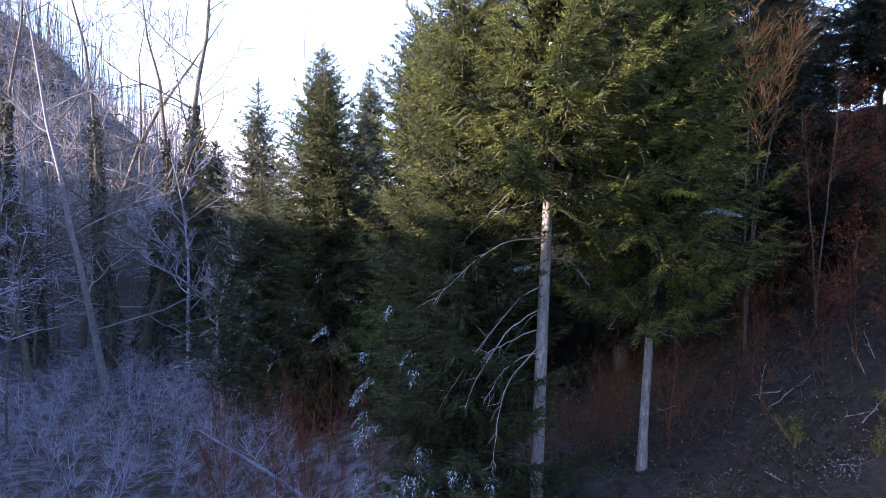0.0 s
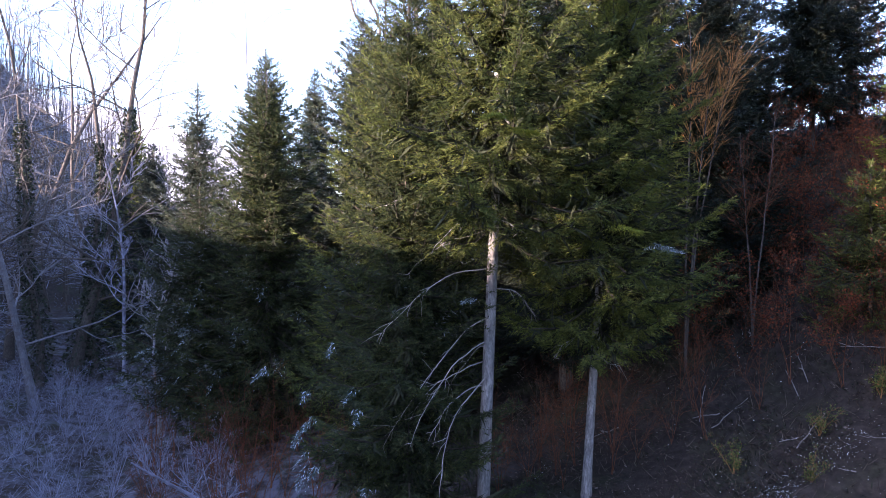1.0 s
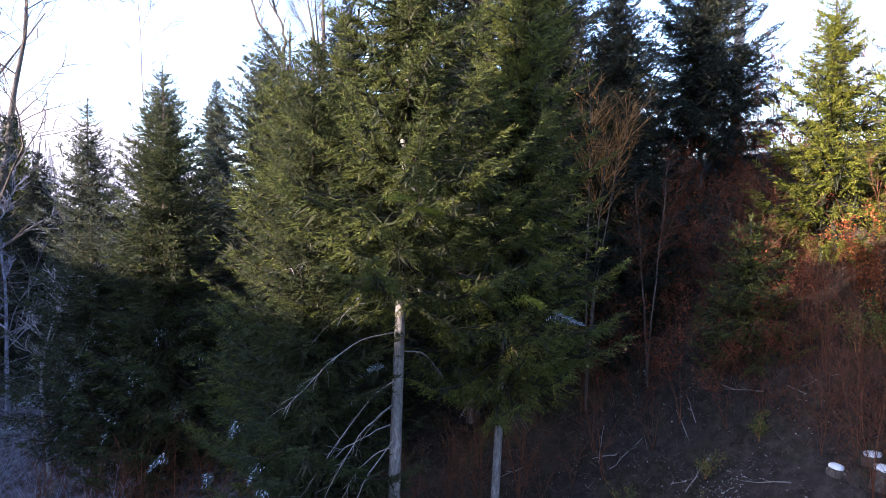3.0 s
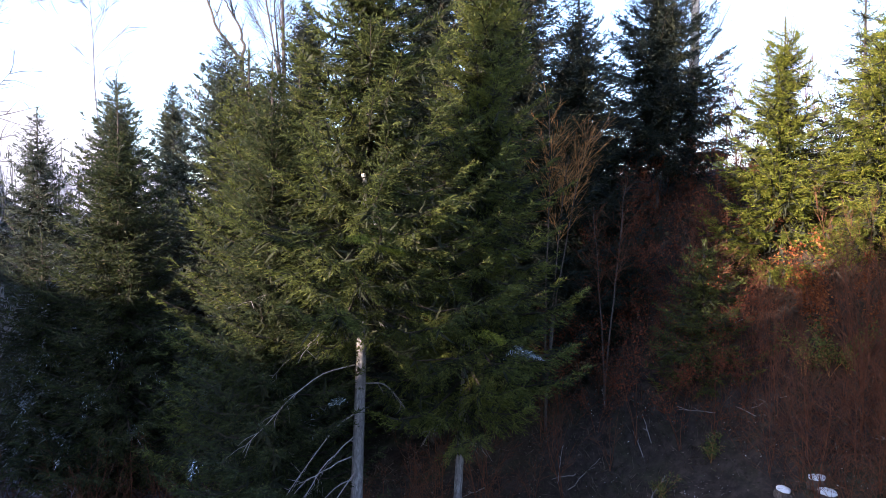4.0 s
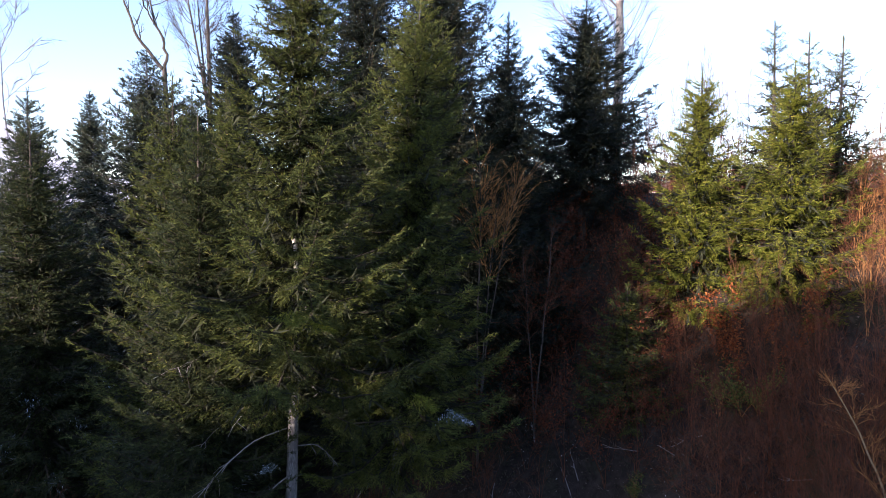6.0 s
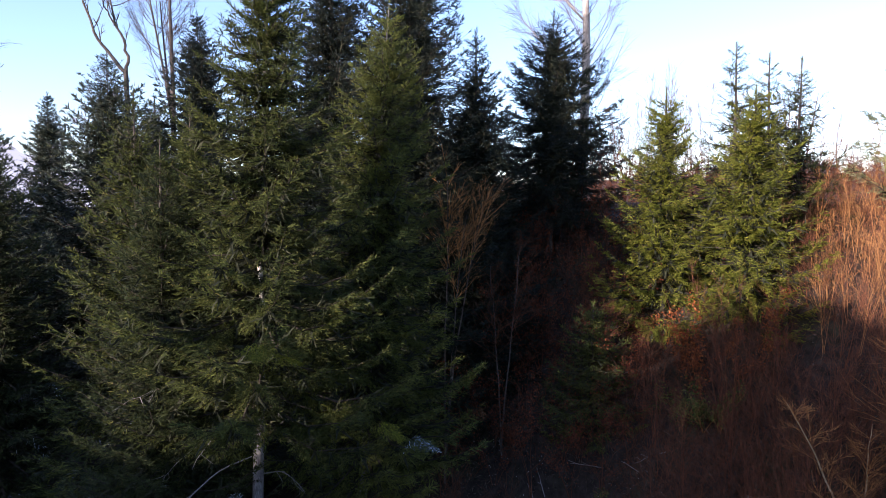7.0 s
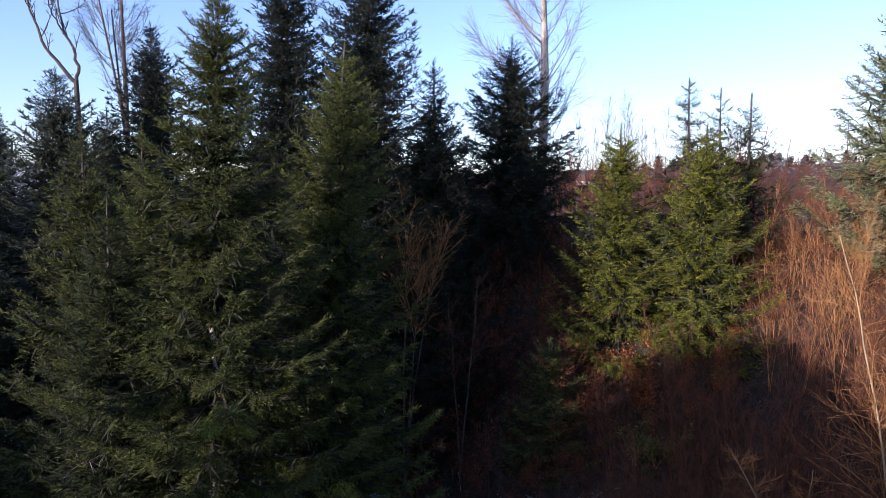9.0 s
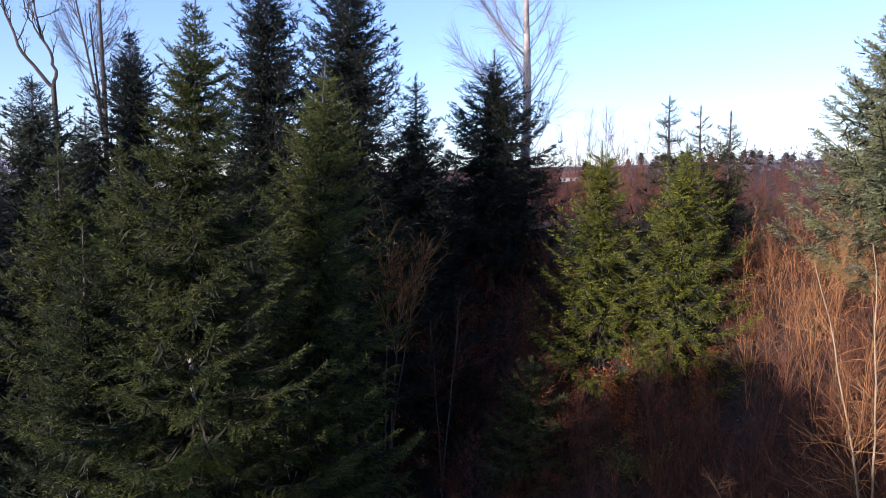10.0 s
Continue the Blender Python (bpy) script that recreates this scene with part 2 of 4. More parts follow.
def part(name, soup, material, parent, label="", smooth=False):
    ob = new(name, soup.mesh(name, material, smooth))
    ob.parent = parent
    if label:
        ob["label"] = label
    return ob


def thing(name, where, label, category, group="", kind=""):
    ob = new(name)
    ob.empty_display_size = 0.3
    ob.matrix_world = pose(*where)
    return tagged(ob, label, category, group, kind)


def unit(v):
    return v / (np.linalg.norm(v, axis=-1, keepdims=True) + 1e-9)


# ---------------------------------------------------------------- the ground
PROFILE_Q = [-900, -300, -120, -60, -40, -20, -12, -7, 0, 3, 7.4, 10, 13, 15.5, 19.5, 22.5, 24.5, 30, 60, 120, 250, 400, 3000]
PROFILE_Z = [60, 36, 27, 22, 19.4, 8, 2.2, 0, -0.5, 0.3, 1.9, 3, 3.8, 5.5, 9.2, 13, 14, 14.6, 15.0, 15.8, 19, 36, 60]


def ground_z(x, y):
    """The valley: a cross-section along q, with soft lumps and an added knoll."""
    x, y = np.asarray(x, float), np.asarray(y, float)
    q = 0.94 * x + 0.35 * y
    z = np.interp(q, PROFILE_Q, PROFILE_Z)
    far = np.clip((y - 22) / 45, 0, 1)
    # unseen knoll out to the west, added to shade the slope and thicket foot
    z = z + np.interp(y, [-12, -9, -4.5, -1.6, 0.2], [1.4, 2.8, 6.2, 4.9, 0]) * np.interp(q, [-54, -45, -35, -24], [0, 1, 1, 0])
    z = z + 3.5 * far * far * (3 - 2 * far) * np.clip((-q - 12) / 25, 0, 1)
    side = np.clip((y - 45) / 60, 0, 1)
    z = z + 15 * side * side * (3 - 2 * side) * np.clip((-x / np.maximum(y, 1) - 0.3) / 0.25, 0, 1)
    head = np.clip((y - 55) / 80, 0, 1)
    z = z + 21 * head * head * (3 - 2 * head) * np.clip((24 - q) / 22, 0, 1)
    z = z + 0.22 * np.sin(0.9 * x + 0.5 * y) * np.sin(0.7 * y - 0.4 * x + 1) + 0.10 * np.sin(2.3 * x - 1.1 * y) * np.sin(1.9 * y + 0.6 * x)
    return z


def gz(x, y):
    return float(ground_z(x, y))


def build_ground():
    k = np.linspace(-1, 1, 190)
    gx = 4 + 60 * k + 3000 * np.abs(k) ** 9 * np.sign(k)
    gy = 25 + 60 * k + 3000 * np.abs(k) ** 9 * np.sign(k)
    X, Y = np.meshgrid(gx, gy, indexing="ij")
    Z = ground_z(X, Y) + np.random.default_rng(3).normal(0, 0.035, X.shape)
    s = Soup()
    i = np.arange(189)[:, None] * 190
    j = np.arange(189)[None, :]
    a = (i + j).reshape(-1)
    s.add(np.stack([X, Y, Z], -1).reshape(-1, 3), quad=np.stack([a, a + 190, a + 191, a + 1], -1))
    ob = new("ground", s.mesh("ground", M_GROUND, True))
    tagged(ob, "brown forest floor of a valley with frosted low ground", "ground", kind="structure")


build_ground()

# ---------------------------------------------------------------- trees


def spruce(where, top, radius, clear=0.06, needles=None, bark=None, label="", seed=1, lod=1.0, lean=(0, 0), shape=0.80,
           droop=0.35, girth=None, name="spruce_tree", density=1.0, whorl=0.42, group="spruces", wide=1.35, ragged=1.0):
    """A spruce whose tip is at height top: trunk, boughs in whorls and a crown of needled shoots. lod: size of one shoot."""
    rng = np.random.default_rng(seed)
    x, y = where
    z0 = gz(x, y) - 0.1
    height = top - z0
    root = thing(name, (x, y, z0), label, "spruce tree", group)
    girth = girth or 0.009 * height + 0.015
    lean = np.array([lean[0], lean[1]])
    hs = np.linspace(0, 1, 22)

    def axis(f):
        f = np.clip(np.asarray(f, float), 0, 1)
        w = 0.05 * np.sin(5 * f + seed) * (1 - f)
        return np.stack([lean[0] * f ** 1.3 + w, lean[1] * f ** 1.3 - w, height * f], -1)

    t = Soup()
    rad = girth * (1 - hs) ** 0.8 + 0.012
    rad[0] *= 1.25
    t.tube(axis(hs), rad, 10)
    part("trunk", t, bark or M_BARK_DARK, root, smooth=True)
    boughs, crown, core = Soup(), Soup(), Soup()
    h = clear * height
    bases, alongs, sides = [], [], []
    while h < height - 0.42:
        f = h / height
        u0 = (f - clear) / (1 - clear)
        prof = (1 - u0) ** shape * min(1.0, 0.7 + 2.0 * u0)
        step = whorl * (1.1 - 0.48 * u0)
        count = int(rng.integers(9, 12)) if u0 < 0.9 else int(rng.integers(7, 9))
        turn = rng.uniform(0, 6.28)
        for b in range(count):
            inner = b % 3 == 2
            L = max(0.14, radius * prof * (rng.uniform(0.35, 0.7) if inner else 1 + ragged * rng.uniform(-0.28, 0.14)))
            if rng.random() < 0.07 * ragged:
                L *= 1.18
            a = turn + 6.283 * b / count + rng.normal(0, 0.25)
            hb = h + rng.uniform(-0.5, 0.5) * step
            p0 = axis(min(hb / height, 0.995))
            rise = 0.55 * u0 - droop * (1 - u0) + rng.normal(0, 0.07)
            n = max(4, int(L / 0.4) + 3)
            u = np.linspace(0, 1, n)
            out = L * u
            up = L * (rise * u + (0.30 - 0.25 * u0) * (u ** 2.4) - 0.12 * np.sin(np.pi * u))
            bend = rng.normal(0, 0.10) * L * u ** 2
            ca, sa = math.cos(a), math.sin(a)
            pts = np.stack([p0[0] + out * ca - bend * sa, p0[1] + out * sa + bend * ca, p0[2] + up], -1)
            if not inner:
                pick = np.unique(np.round(np.linspace(0, n - 1, 5 if lod < 1.4 else 3)).astype(int))
                boughs.tube(pts[pick], (0.007 + 0.0075 * L) * (1 - u[pick]) ** 0.8 + 0.003, 3)
            # old twigs close to the trunk, coloured dark for the shade inside the crown
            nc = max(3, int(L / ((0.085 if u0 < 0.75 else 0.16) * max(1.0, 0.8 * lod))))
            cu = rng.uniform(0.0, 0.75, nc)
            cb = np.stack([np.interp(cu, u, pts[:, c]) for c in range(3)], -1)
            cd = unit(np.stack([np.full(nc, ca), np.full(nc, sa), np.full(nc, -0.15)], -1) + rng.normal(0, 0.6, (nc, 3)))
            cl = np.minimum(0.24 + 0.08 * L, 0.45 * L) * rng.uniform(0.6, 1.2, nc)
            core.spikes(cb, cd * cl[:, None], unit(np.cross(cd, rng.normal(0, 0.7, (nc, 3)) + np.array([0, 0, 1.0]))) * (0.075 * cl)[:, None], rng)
            # green twigs left and right of the bough, shoots set like a comb along them
            m = max(3, int(L / (0.118 * (lod ** 0.8 if lod < 1.25 else 1.22 * lod ** 1.1) / density)))
            tu = np.sort(rng.uniform(0.10 if u0 > 0.35 else 0.22, 1.0, 2 * m))
            sgn = np.where(np.arange(2 * m) % 2 == 0, -1.0, 1.0)
            tb = np.stack([np.interp(tu, u, pts[:, c]) for c in range(3)], -1)
            fwd = unit(np.stack([np.interp(tu, u, np.gradient(pts[:, c], u)) for c in range(3)], -1))
            lat = unit(np.cross(fwd, np.array([0, 0, 1.0])))
            tl = np.clip((0.28 + 0.17 * L) * (1.10 - tu) ** 0.55 * rng.uniform(0.6, 1.2, 2 * m), 0.08, 0.85)
            tl = np.minimum(tl, 0.55 * L)
            hang = rng.uniform(0.05, 0.6, 2 * m)[:, None] * (1 - 0.7 * u0)
            td = unit(fwd * rng.uniform(0.55, 0.95, 2 * m)[:, None] + lat * sgn[:, None] * rng.uniform(0.5, 0.9, 2 * m)[:, None]
                      + np.array([0, 0, -1.0]) * hang + np.array([0, 0, 0.25]) * u0)
            k = np.maximum(3, (tl / (0.042 * lod)).astype(int))
            idx = np.repeat(np.arange(2 * m), k)
            c = len(idx)
            order = np.arange(c) - np.repeat(np.cumsum(k) - k, k)
            w = (order + 0.6) / k[idx]
            sb = tb[idx] + td[idx] * (tl[idx] * w)[:, None]
            sb[:, 2] -= 0.25 * tl[idx] * w ** 2 * (1 - u0)
            roll = rng.normal(0, 0.45, (2 * m, 3)) * np.array([1, 1, 0.3]) + np.array([0, 0, 1.0])
            tside = unit(np.cross(td, roll))[idx]
            s2 = np.where(order % 2 == 0, -1.0, 1.0)[:, None]
            last = (order >= k[idx] - 1)[:, None]
            sd = unit(td[idx] + np.where(last, 0.0, 1.0) * tside * s2 * rng.uniform(0.6, 1.0, c)[:, None]
                      + np.array([0, 0, 1.0]) * rng.normal(-0.05 + 0.15 * u0, 0.10, c)[:, None])
            fine = min(1.0, max(0.42, (height - h) / 3.0)) if lod > 1.25 else 1.0
            sl = fine * lod * rng.uniform(0.085, 0.155, c) * (1.15 - 0.45 * w)
            sw = unit(np.cross(sd, rng.normal(0, 0.5, (c, 3)) + np.array([0, 0, 1.0])))
            bases.append(sb)
            alongs.append(sd * sl[:, None])
            sides.append(sw * (fine ** 0.7 * wide * lod * rng.uniform(0.012, 0.018, c))[:, None])
        h += step
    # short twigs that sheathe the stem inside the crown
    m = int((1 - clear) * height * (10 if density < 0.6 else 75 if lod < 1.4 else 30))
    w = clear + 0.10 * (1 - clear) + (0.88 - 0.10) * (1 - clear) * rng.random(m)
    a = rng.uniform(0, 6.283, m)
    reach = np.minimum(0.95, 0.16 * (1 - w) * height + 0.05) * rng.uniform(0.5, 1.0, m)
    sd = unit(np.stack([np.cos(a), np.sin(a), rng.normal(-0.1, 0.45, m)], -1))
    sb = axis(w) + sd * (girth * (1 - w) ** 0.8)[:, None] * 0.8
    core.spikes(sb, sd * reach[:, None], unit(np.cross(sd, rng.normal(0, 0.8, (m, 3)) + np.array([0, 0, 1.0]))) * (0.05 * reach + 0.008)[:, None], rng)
    k = 5
    gb = np.repeat(sb, k, 0) + np.repeat(sd * reach[:, None], k, 0) * rng.uniform(0.3, 1.0, (m * k, 1))
    gd = unit(np.repeat(sd, k, 0) + rng.normal(0, 0.55, (m * k, 3)))
    bases.append(gb)
    alongs.append(gd * (lod * rng.uniform(0.10, 0.17, m * k))[:, None])
    sides.append(unit(np.cross(gd, rng.normal(0, 0.6, (m * k, 3)) + np.array([0, 0, 1.0]))) * 0.018 * lod * wide)
    # the leading shoot
    m = 30
    w = np.linspace(0.93, 1.0, m)
    a = np.arange(m) * 2.4
    sd = unit(np.stack([np.cos(a) * 0.6, np.sin(a) * 0.6, np.ones(m)], -1))
    bases.append(axis(w))
    alongs.append(sd * 0.13 * min(lod, 1.4))
    sides.append(unit(np.cross(sd, np.array([0.3, 0.2, 1.0]))) * 0.014 * lod)
    crown.spikes(np.concatenate(bases), 1.2 * np.concatenate(alongs), 0.62 * np.concatenate(sides), rng)
    part("bough_framework", boughs, M_BOUGH, root)["kind"] = "stuff"
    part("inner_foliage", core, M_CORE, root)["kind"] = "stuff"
    part("crown", crown, needles or M_NEEDLE, root)["kind"] = "stuff"
    return root


def grow(soup, rng, p, d, length, r, level, deepest, spread=0.7, lift=0.25, kids=5, wiggle=0.12, first=0.35, shrink=0.55, twig=0.004):
    """One limb with its own limbs, level by level."""
    if level >= deepest and level > 2:
        e = p + unit(d + rng.normal(0, 0.2, 3)) * length
        g = np.array([0.0, 0.4])[:, None]
        b = p * (1 - g) + e * g
        dd = unit(np.tile(e - p, (2, 1)) + rng.normal(0, 0.45, (2, 3)) * length * np.array([[0.1], [1]]))
        soup.shoots(b, dd * (length * np.array([1.0, 0.65]))[:, None], unit(np.cross(dd, rng.normal(0, 1, (2, 3)))) * twig * 0.55, rng.normal(0, 0.003, (2, 3)))
        return
    n = 7 if level == 0 else (5 if level < 3 else 3)
    pts, q = [p], d
    for _ in range(n):
        q = unit(q + rng.normal(0, wiggle, 3) + np.array([0, 0, lift * 0.25 if level else 0.05]))
        pts.append(pts[-1] + q * length / n)
    pts = np.array(pts)
    u = np.linspace(0, 1, n + 1)
    rad = r * (1 - u) ** 0.7 * (1 - 0.08) + max(twig, 0.1 * r)
    soup.tube(pts, rad, (9, 5, 4, 3, 3)[min(level, 4)])
    if level >= deepest:
        return
    count = max(2, int(round(kids * (1.5 if level == 0 else 1.0) * rng.uniform(0.8, 1.25))))
    for i in range(count):
        f = first + (1 - first) * (i + rng.random()) / count if level == 0 else rng.uniform(0.18, 1.0)
        base = np.array([np.interp(f, u, pts[:, c]) for c in range(3)])
        k = min(n - 1, int(f * n))
        ax = unit(pts[k + 1] - pts[k])
        side = unit(np.cross(ax, rng.normal(0, 1, 3)))
        dd = unit(ax * (1 - 0.35 * spread) + side * spread + np.array([0, 0, lift]))
        ll = length * shrink * (1.15 - 0.55 * f) * rng.uniform(0.6, 1.15)
        rr = max(twig, np.interp(f, u, rad) * 0.55)
        grow(soup, rng, base, dd, ll, rr, level + 1, deepest, spread, lift, kids, wiggle * 1.15, 0.2, shrink, twig)


def bare_tree(where, height, girth, seed, material, label, lean=(0, 0), deepest=3, kids=6, first=0.4, spread=0.7, lift=0.3, group="bare trees",
              name="bare_tree", category="bare tree", shrink=0.42, twig=0.006, z0=None, wiggle=0.05, limb=0.3, limb_material=None, ivy=0):
    rng = np.random.default_rng(seed)
    x, y = where
    root = thing(name, (x, y, (gz(x, y) if z0 is None else z0) - 0.15), label, category, group)
    trunk, limbs = Soup(), Soup()
    d = unit(np.array([lean[0], lean[1], 1.0]))
    n = 9
    pts, q = [np.zeros(3)], d
    for _ in range(n):
        q = unit(q + rng.normal(0, wiggle, 3) * np.array([1, 1, 0.2]))
        pts.append(pts[-1] + q * height / n)
    pts = np.array(pts)
    u = np.linspace(0, 1, n + 1)
    rad = girth * (1 - 0.9 * u) + 0.01
    rad[0] *= 1.3
    trunk.tube(pts, rad, 9)
    count = int(kids * 2)
    for i in range(count):
        f = first + (1 - first) * (i + rng.random()) / count
        base = np.array([np.interp(f, u, pts[:, c]) for c in range(3)])
        side = unit(np.append(rng.normal(0, 1, 2), 0))
        dd = unit(side * spread + np.array([0, 0, lift + 0.5 * f]))
        ll = height * shrink * (1.2 - 0.75 * f) * rng.uniform(0.55, 1.1)
        grow(limbs, rng, base, dd, ll, np.interp(f, u, rad) * limb, 1, deepest, spread, lift, kids, 0.14, 0.2, 0.5, twig)
    part("trunk", trunk, material, root, smooth=True)
    part("branching", limbs, limb_material or material, root)["kind"] = "stuff"
    if ivy:
        s = Soup()
        f = rng.uniform(0.02, 0.62, ivy)
        a = rng.uniform(0, 6.283, ivy)
        reach = rng.uniform(0.05, 0.6, ivy) * (1.05 - f) * (0.75 + 0.35 * np.sin(17 * f + seed))
        b = np.stack([np.interp(f, u, pts[:, c]) for c in range(3)], -1) + np.stack([np.cos(a), np.sin(a), 0 * a], -1) * (np.interp(f, u, rad) + reach)[:, None]
        dd = unit(np.stack([np.cos(a), np.sin(a), rng.normal(-0.6, 0.5, ivy)], -1) + rng.normal(0, 0.5, (ivy, 3)))
        s.shoots(b, dd * rng.uniform(0.14, 0.26, ivy)[:, None], unit(np.cross(dd, rng.normal(0, 1, (ivy, 3)))) * 0.075, rng.normal(0, 0.02, (ivy, 3)))
        part("ivy", s, M_IVY_DARK, root, "dark evergreen ivy climbing the trunk")["kind"] = "stuff"
    return root


# the large spruce in the middle and its neighbours
main_spruce = spruce((2.35, 14.95), 20.9, 3.9, clear=0.42, seed=11, lean=(0.55, 0.1), droop=0.36, bark=M_BARK_SPRUCE, girth=0.155, shape=0.98, density=1.2, wide=1.5,
                     label="tall green spruce with a bare pale trunk and sunlit boughs")
second_spruce = spruce((5.05, 15.7), 20.3, 3.5, clear=0.25, seed=12, lean=(1.85, 2.4), droop=0.42, girth=0.105, bark=M_BARK_SPRUCE, shape=0.72, wide=1.5, needles=M_NEEDLE_SUN_TONED,
                       density=1.15, label="green spruce with a slim bare trunk and drooping boughs, lightened as if sunlit")
low_spruce = spruce((0.6, 15.75), 15.9, 3.5, clear=0.03, seed=13, needles=M_NEEDLE_DUSTED, lod=1.05, shape=0.78, wide=1.5, droop=0.42,
                    label="dark dense spruce with frosted bough tips")
spruce((6.5, 22.7), 25.4, 4.4, clear=0.1, seed=14, lod=1.5, wide=1.6, shape=0.8, ragged=0.4, whorl=0.36, needles=M_NEEDLE_SHADE_BLUE, label="tall dark blue-green spruce behind the others")
spruce((8.9, 21.4), 25.4, 4.8, clear=0.1, seed=15, lod=1.5, wide=1.6, shape=0.78, ragged=0.4, whorl=0.36, needles=M_NEEDLE_SHADE_BLUE, label="tall dark dense spruce on the slope")
spruce((11.4, 21.2), 20.8, 3.8, clear=0.05, seed=16, lod=1.5, wide=1.6, ragged=0.5, whorl=0.36, needles=M_NEEDLE_SHADE_BLUE, label="slim dark spruce on the wooded slope")
spruce((15.5, 22.3), 22.3, 4.0, clear=0.2, seed=17, lod=1.3, wide=1.7, shape=0.78, density=1.2, ragged=0.4, whorl=0.34, needles=M_NEEDLE_SHADE_BLUE, label="spruce on the ridge against the sky, painted dark blue as in shade")
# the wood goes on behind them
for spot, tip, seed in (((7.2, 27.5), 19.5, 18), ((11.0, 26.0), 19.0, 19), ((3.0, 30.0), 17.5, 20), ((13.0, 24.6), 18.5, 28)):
    spruce(spot, tip, 4.2, clear=0.03, seed=seed, lod=2.6, wide=2.3, density=0.65, needles=M_NEEDLE_SHADE_BLUE, label="dark spruce in the wood behind the others")
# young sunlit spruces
spruce((15.75, 16.3), 18.3, 3.0, clear=0.04, seed=21, needles=M_NEEDLE_YOUNG_SUNLIT, bark=M_BOUGH, ragged=0.8, droop=0.2, whorl=0.47, wide=1.6, group="young spruces",
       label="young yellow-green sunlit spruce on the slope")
spruce((17.1, 14.0), 18.1, 3.0, clear=0.04, seed=22, needles=M_NEEDLE_YOUNG_SUNLIT, bark=M_BOUGH, ragged=0.8, droop=0.2, whorl=0.47, wide=1.6, group="young spruces",
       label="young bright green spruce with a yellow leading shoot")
for spot, tip, seed in (((18.4, 15.9), 20.0, 23), ((19.5, 15.5), 19.7, 24), ((20.3, 14.9), 19.5, 27)):
    spruce(spot, tip - 0.1, 2.7, clear=0.04, seed=seed, needles=M_NEEDLE, lod=0.9, droop=-0.1, whorl=0.75, shape=1.0, density=0.55, wide=1.0,
           group="young spruces", label="young spruce with a thin open top")
spruce((12.8, 16.1), 11.5, 2.2, clear=0.04, seed=25, needles=M_NEEDLE, lod=1.1, group="young spruces", label="small dark spruce in the shade of the slope")
spruce((22.2, 10.2), 22.6, 4.2, clear=0.04, seed=26, needles=M_NEEDLE_GREY_GLARE, lod=1.1, density=1.25, wide=1.6, shape=0.85, droop=0.1, ragged=0.5, whorl=0.36, label="grey-green spruce above the sapling thicket, lightened for sun glare")
# the row down the valley
spruce((-5.9, 36.2), 19.5, 5.8, clear=0.04, seed=31, lod=2.2, wide=1.9, shape=0.85, needles=M_NEEDLE_HAZE, label="pointed spruce with frosted needles painted pale for haze")
spruce((-9.5, 36.7), 17.7, 5.0, clear=0.04, seed=32, lod=2.0, wide=1.5, needles=M_NEEDLE_HAZE, density=0.85, label="pale open spruce beside bare shrubs")
spruce((-4.5, 50.0), 21.9, 5.0, clear=0.04, seed=33, lod=2.4, wide=1.9, shape=0.85, needles=M_NEEDLE_HAZE, label="distant pointed blue-green spruce")
spruce((-17.5, 55.0), 17.0, 4.6, clear=0.04, seed=38, lod=2.6, wide=2.0, needles=M_NEEDLE_SHADE_BLUE, density=0.8, label="dark spruce in the hollow of the valley")
spruce((-21.5, 62.0), 21.0, 4.6, clear=0.04, seed=39, lod=2.6, wide=2.0, needles=M_NEEDLE, density=0.7, label="green spruce behind the bare valley trees")
frosty_spruce = spruce((-7.6, 29.5), 11.6, 4.0, clear=0.2, seed=34, lod=1.6, wide=1.5, needles=M_NEEDLE_FROST, shape=0.65, label="dark spruce with hoarfrost on its tips")
spruce((-0.8, 38.5), 22.4, 6.6, clear=0.04, seed=35, lod=2.3, wide=1.9, shape=0.74, needles=M_NEEDLE_HAZE, label="broad green spruce in the valley row")
spruce((1.6, 43.5), 21.2, 5.2, clear=0.04, seed=40, lod=2.4, wide=1.9, shape=0.78, needles=M_NEEDLE_HAZE, label="pale green spruce between two taller ones")
spruce((3.9, 41.5), 25.8, 6.0, clear=0.04, seed=36, lod=2.3, wide=1.9, shape=0.85, needles=M_NEEDLE_SHADE_BLUE, label="tall slim spruce in the valley row")
spruce((0.2, 23.3), 18.2, 4.0, clear=0.03, seed=37, lod=1.45, wide=1.7, needles=M_NEEDLE, shape=0.7, label="dense green spruce in the valley row")
spruce((2.1, 26.0), 18.5, 3.4, clear=0.03, seed=43, lod=1.7, wide=1.7, needles=M_NEEDLE, shape=0.75, label="slim green spruce behind the near ones")
row_spruce = spruce((-4.6, 28.2), 17.1, 4.2, clear=0.03, seed=44, lod=1.6, wide=1.7, needles=M_NEEDLE_DUSTED, shape=0.68, droop=0.4, label="dark green spruce with frosted hanging tassels")

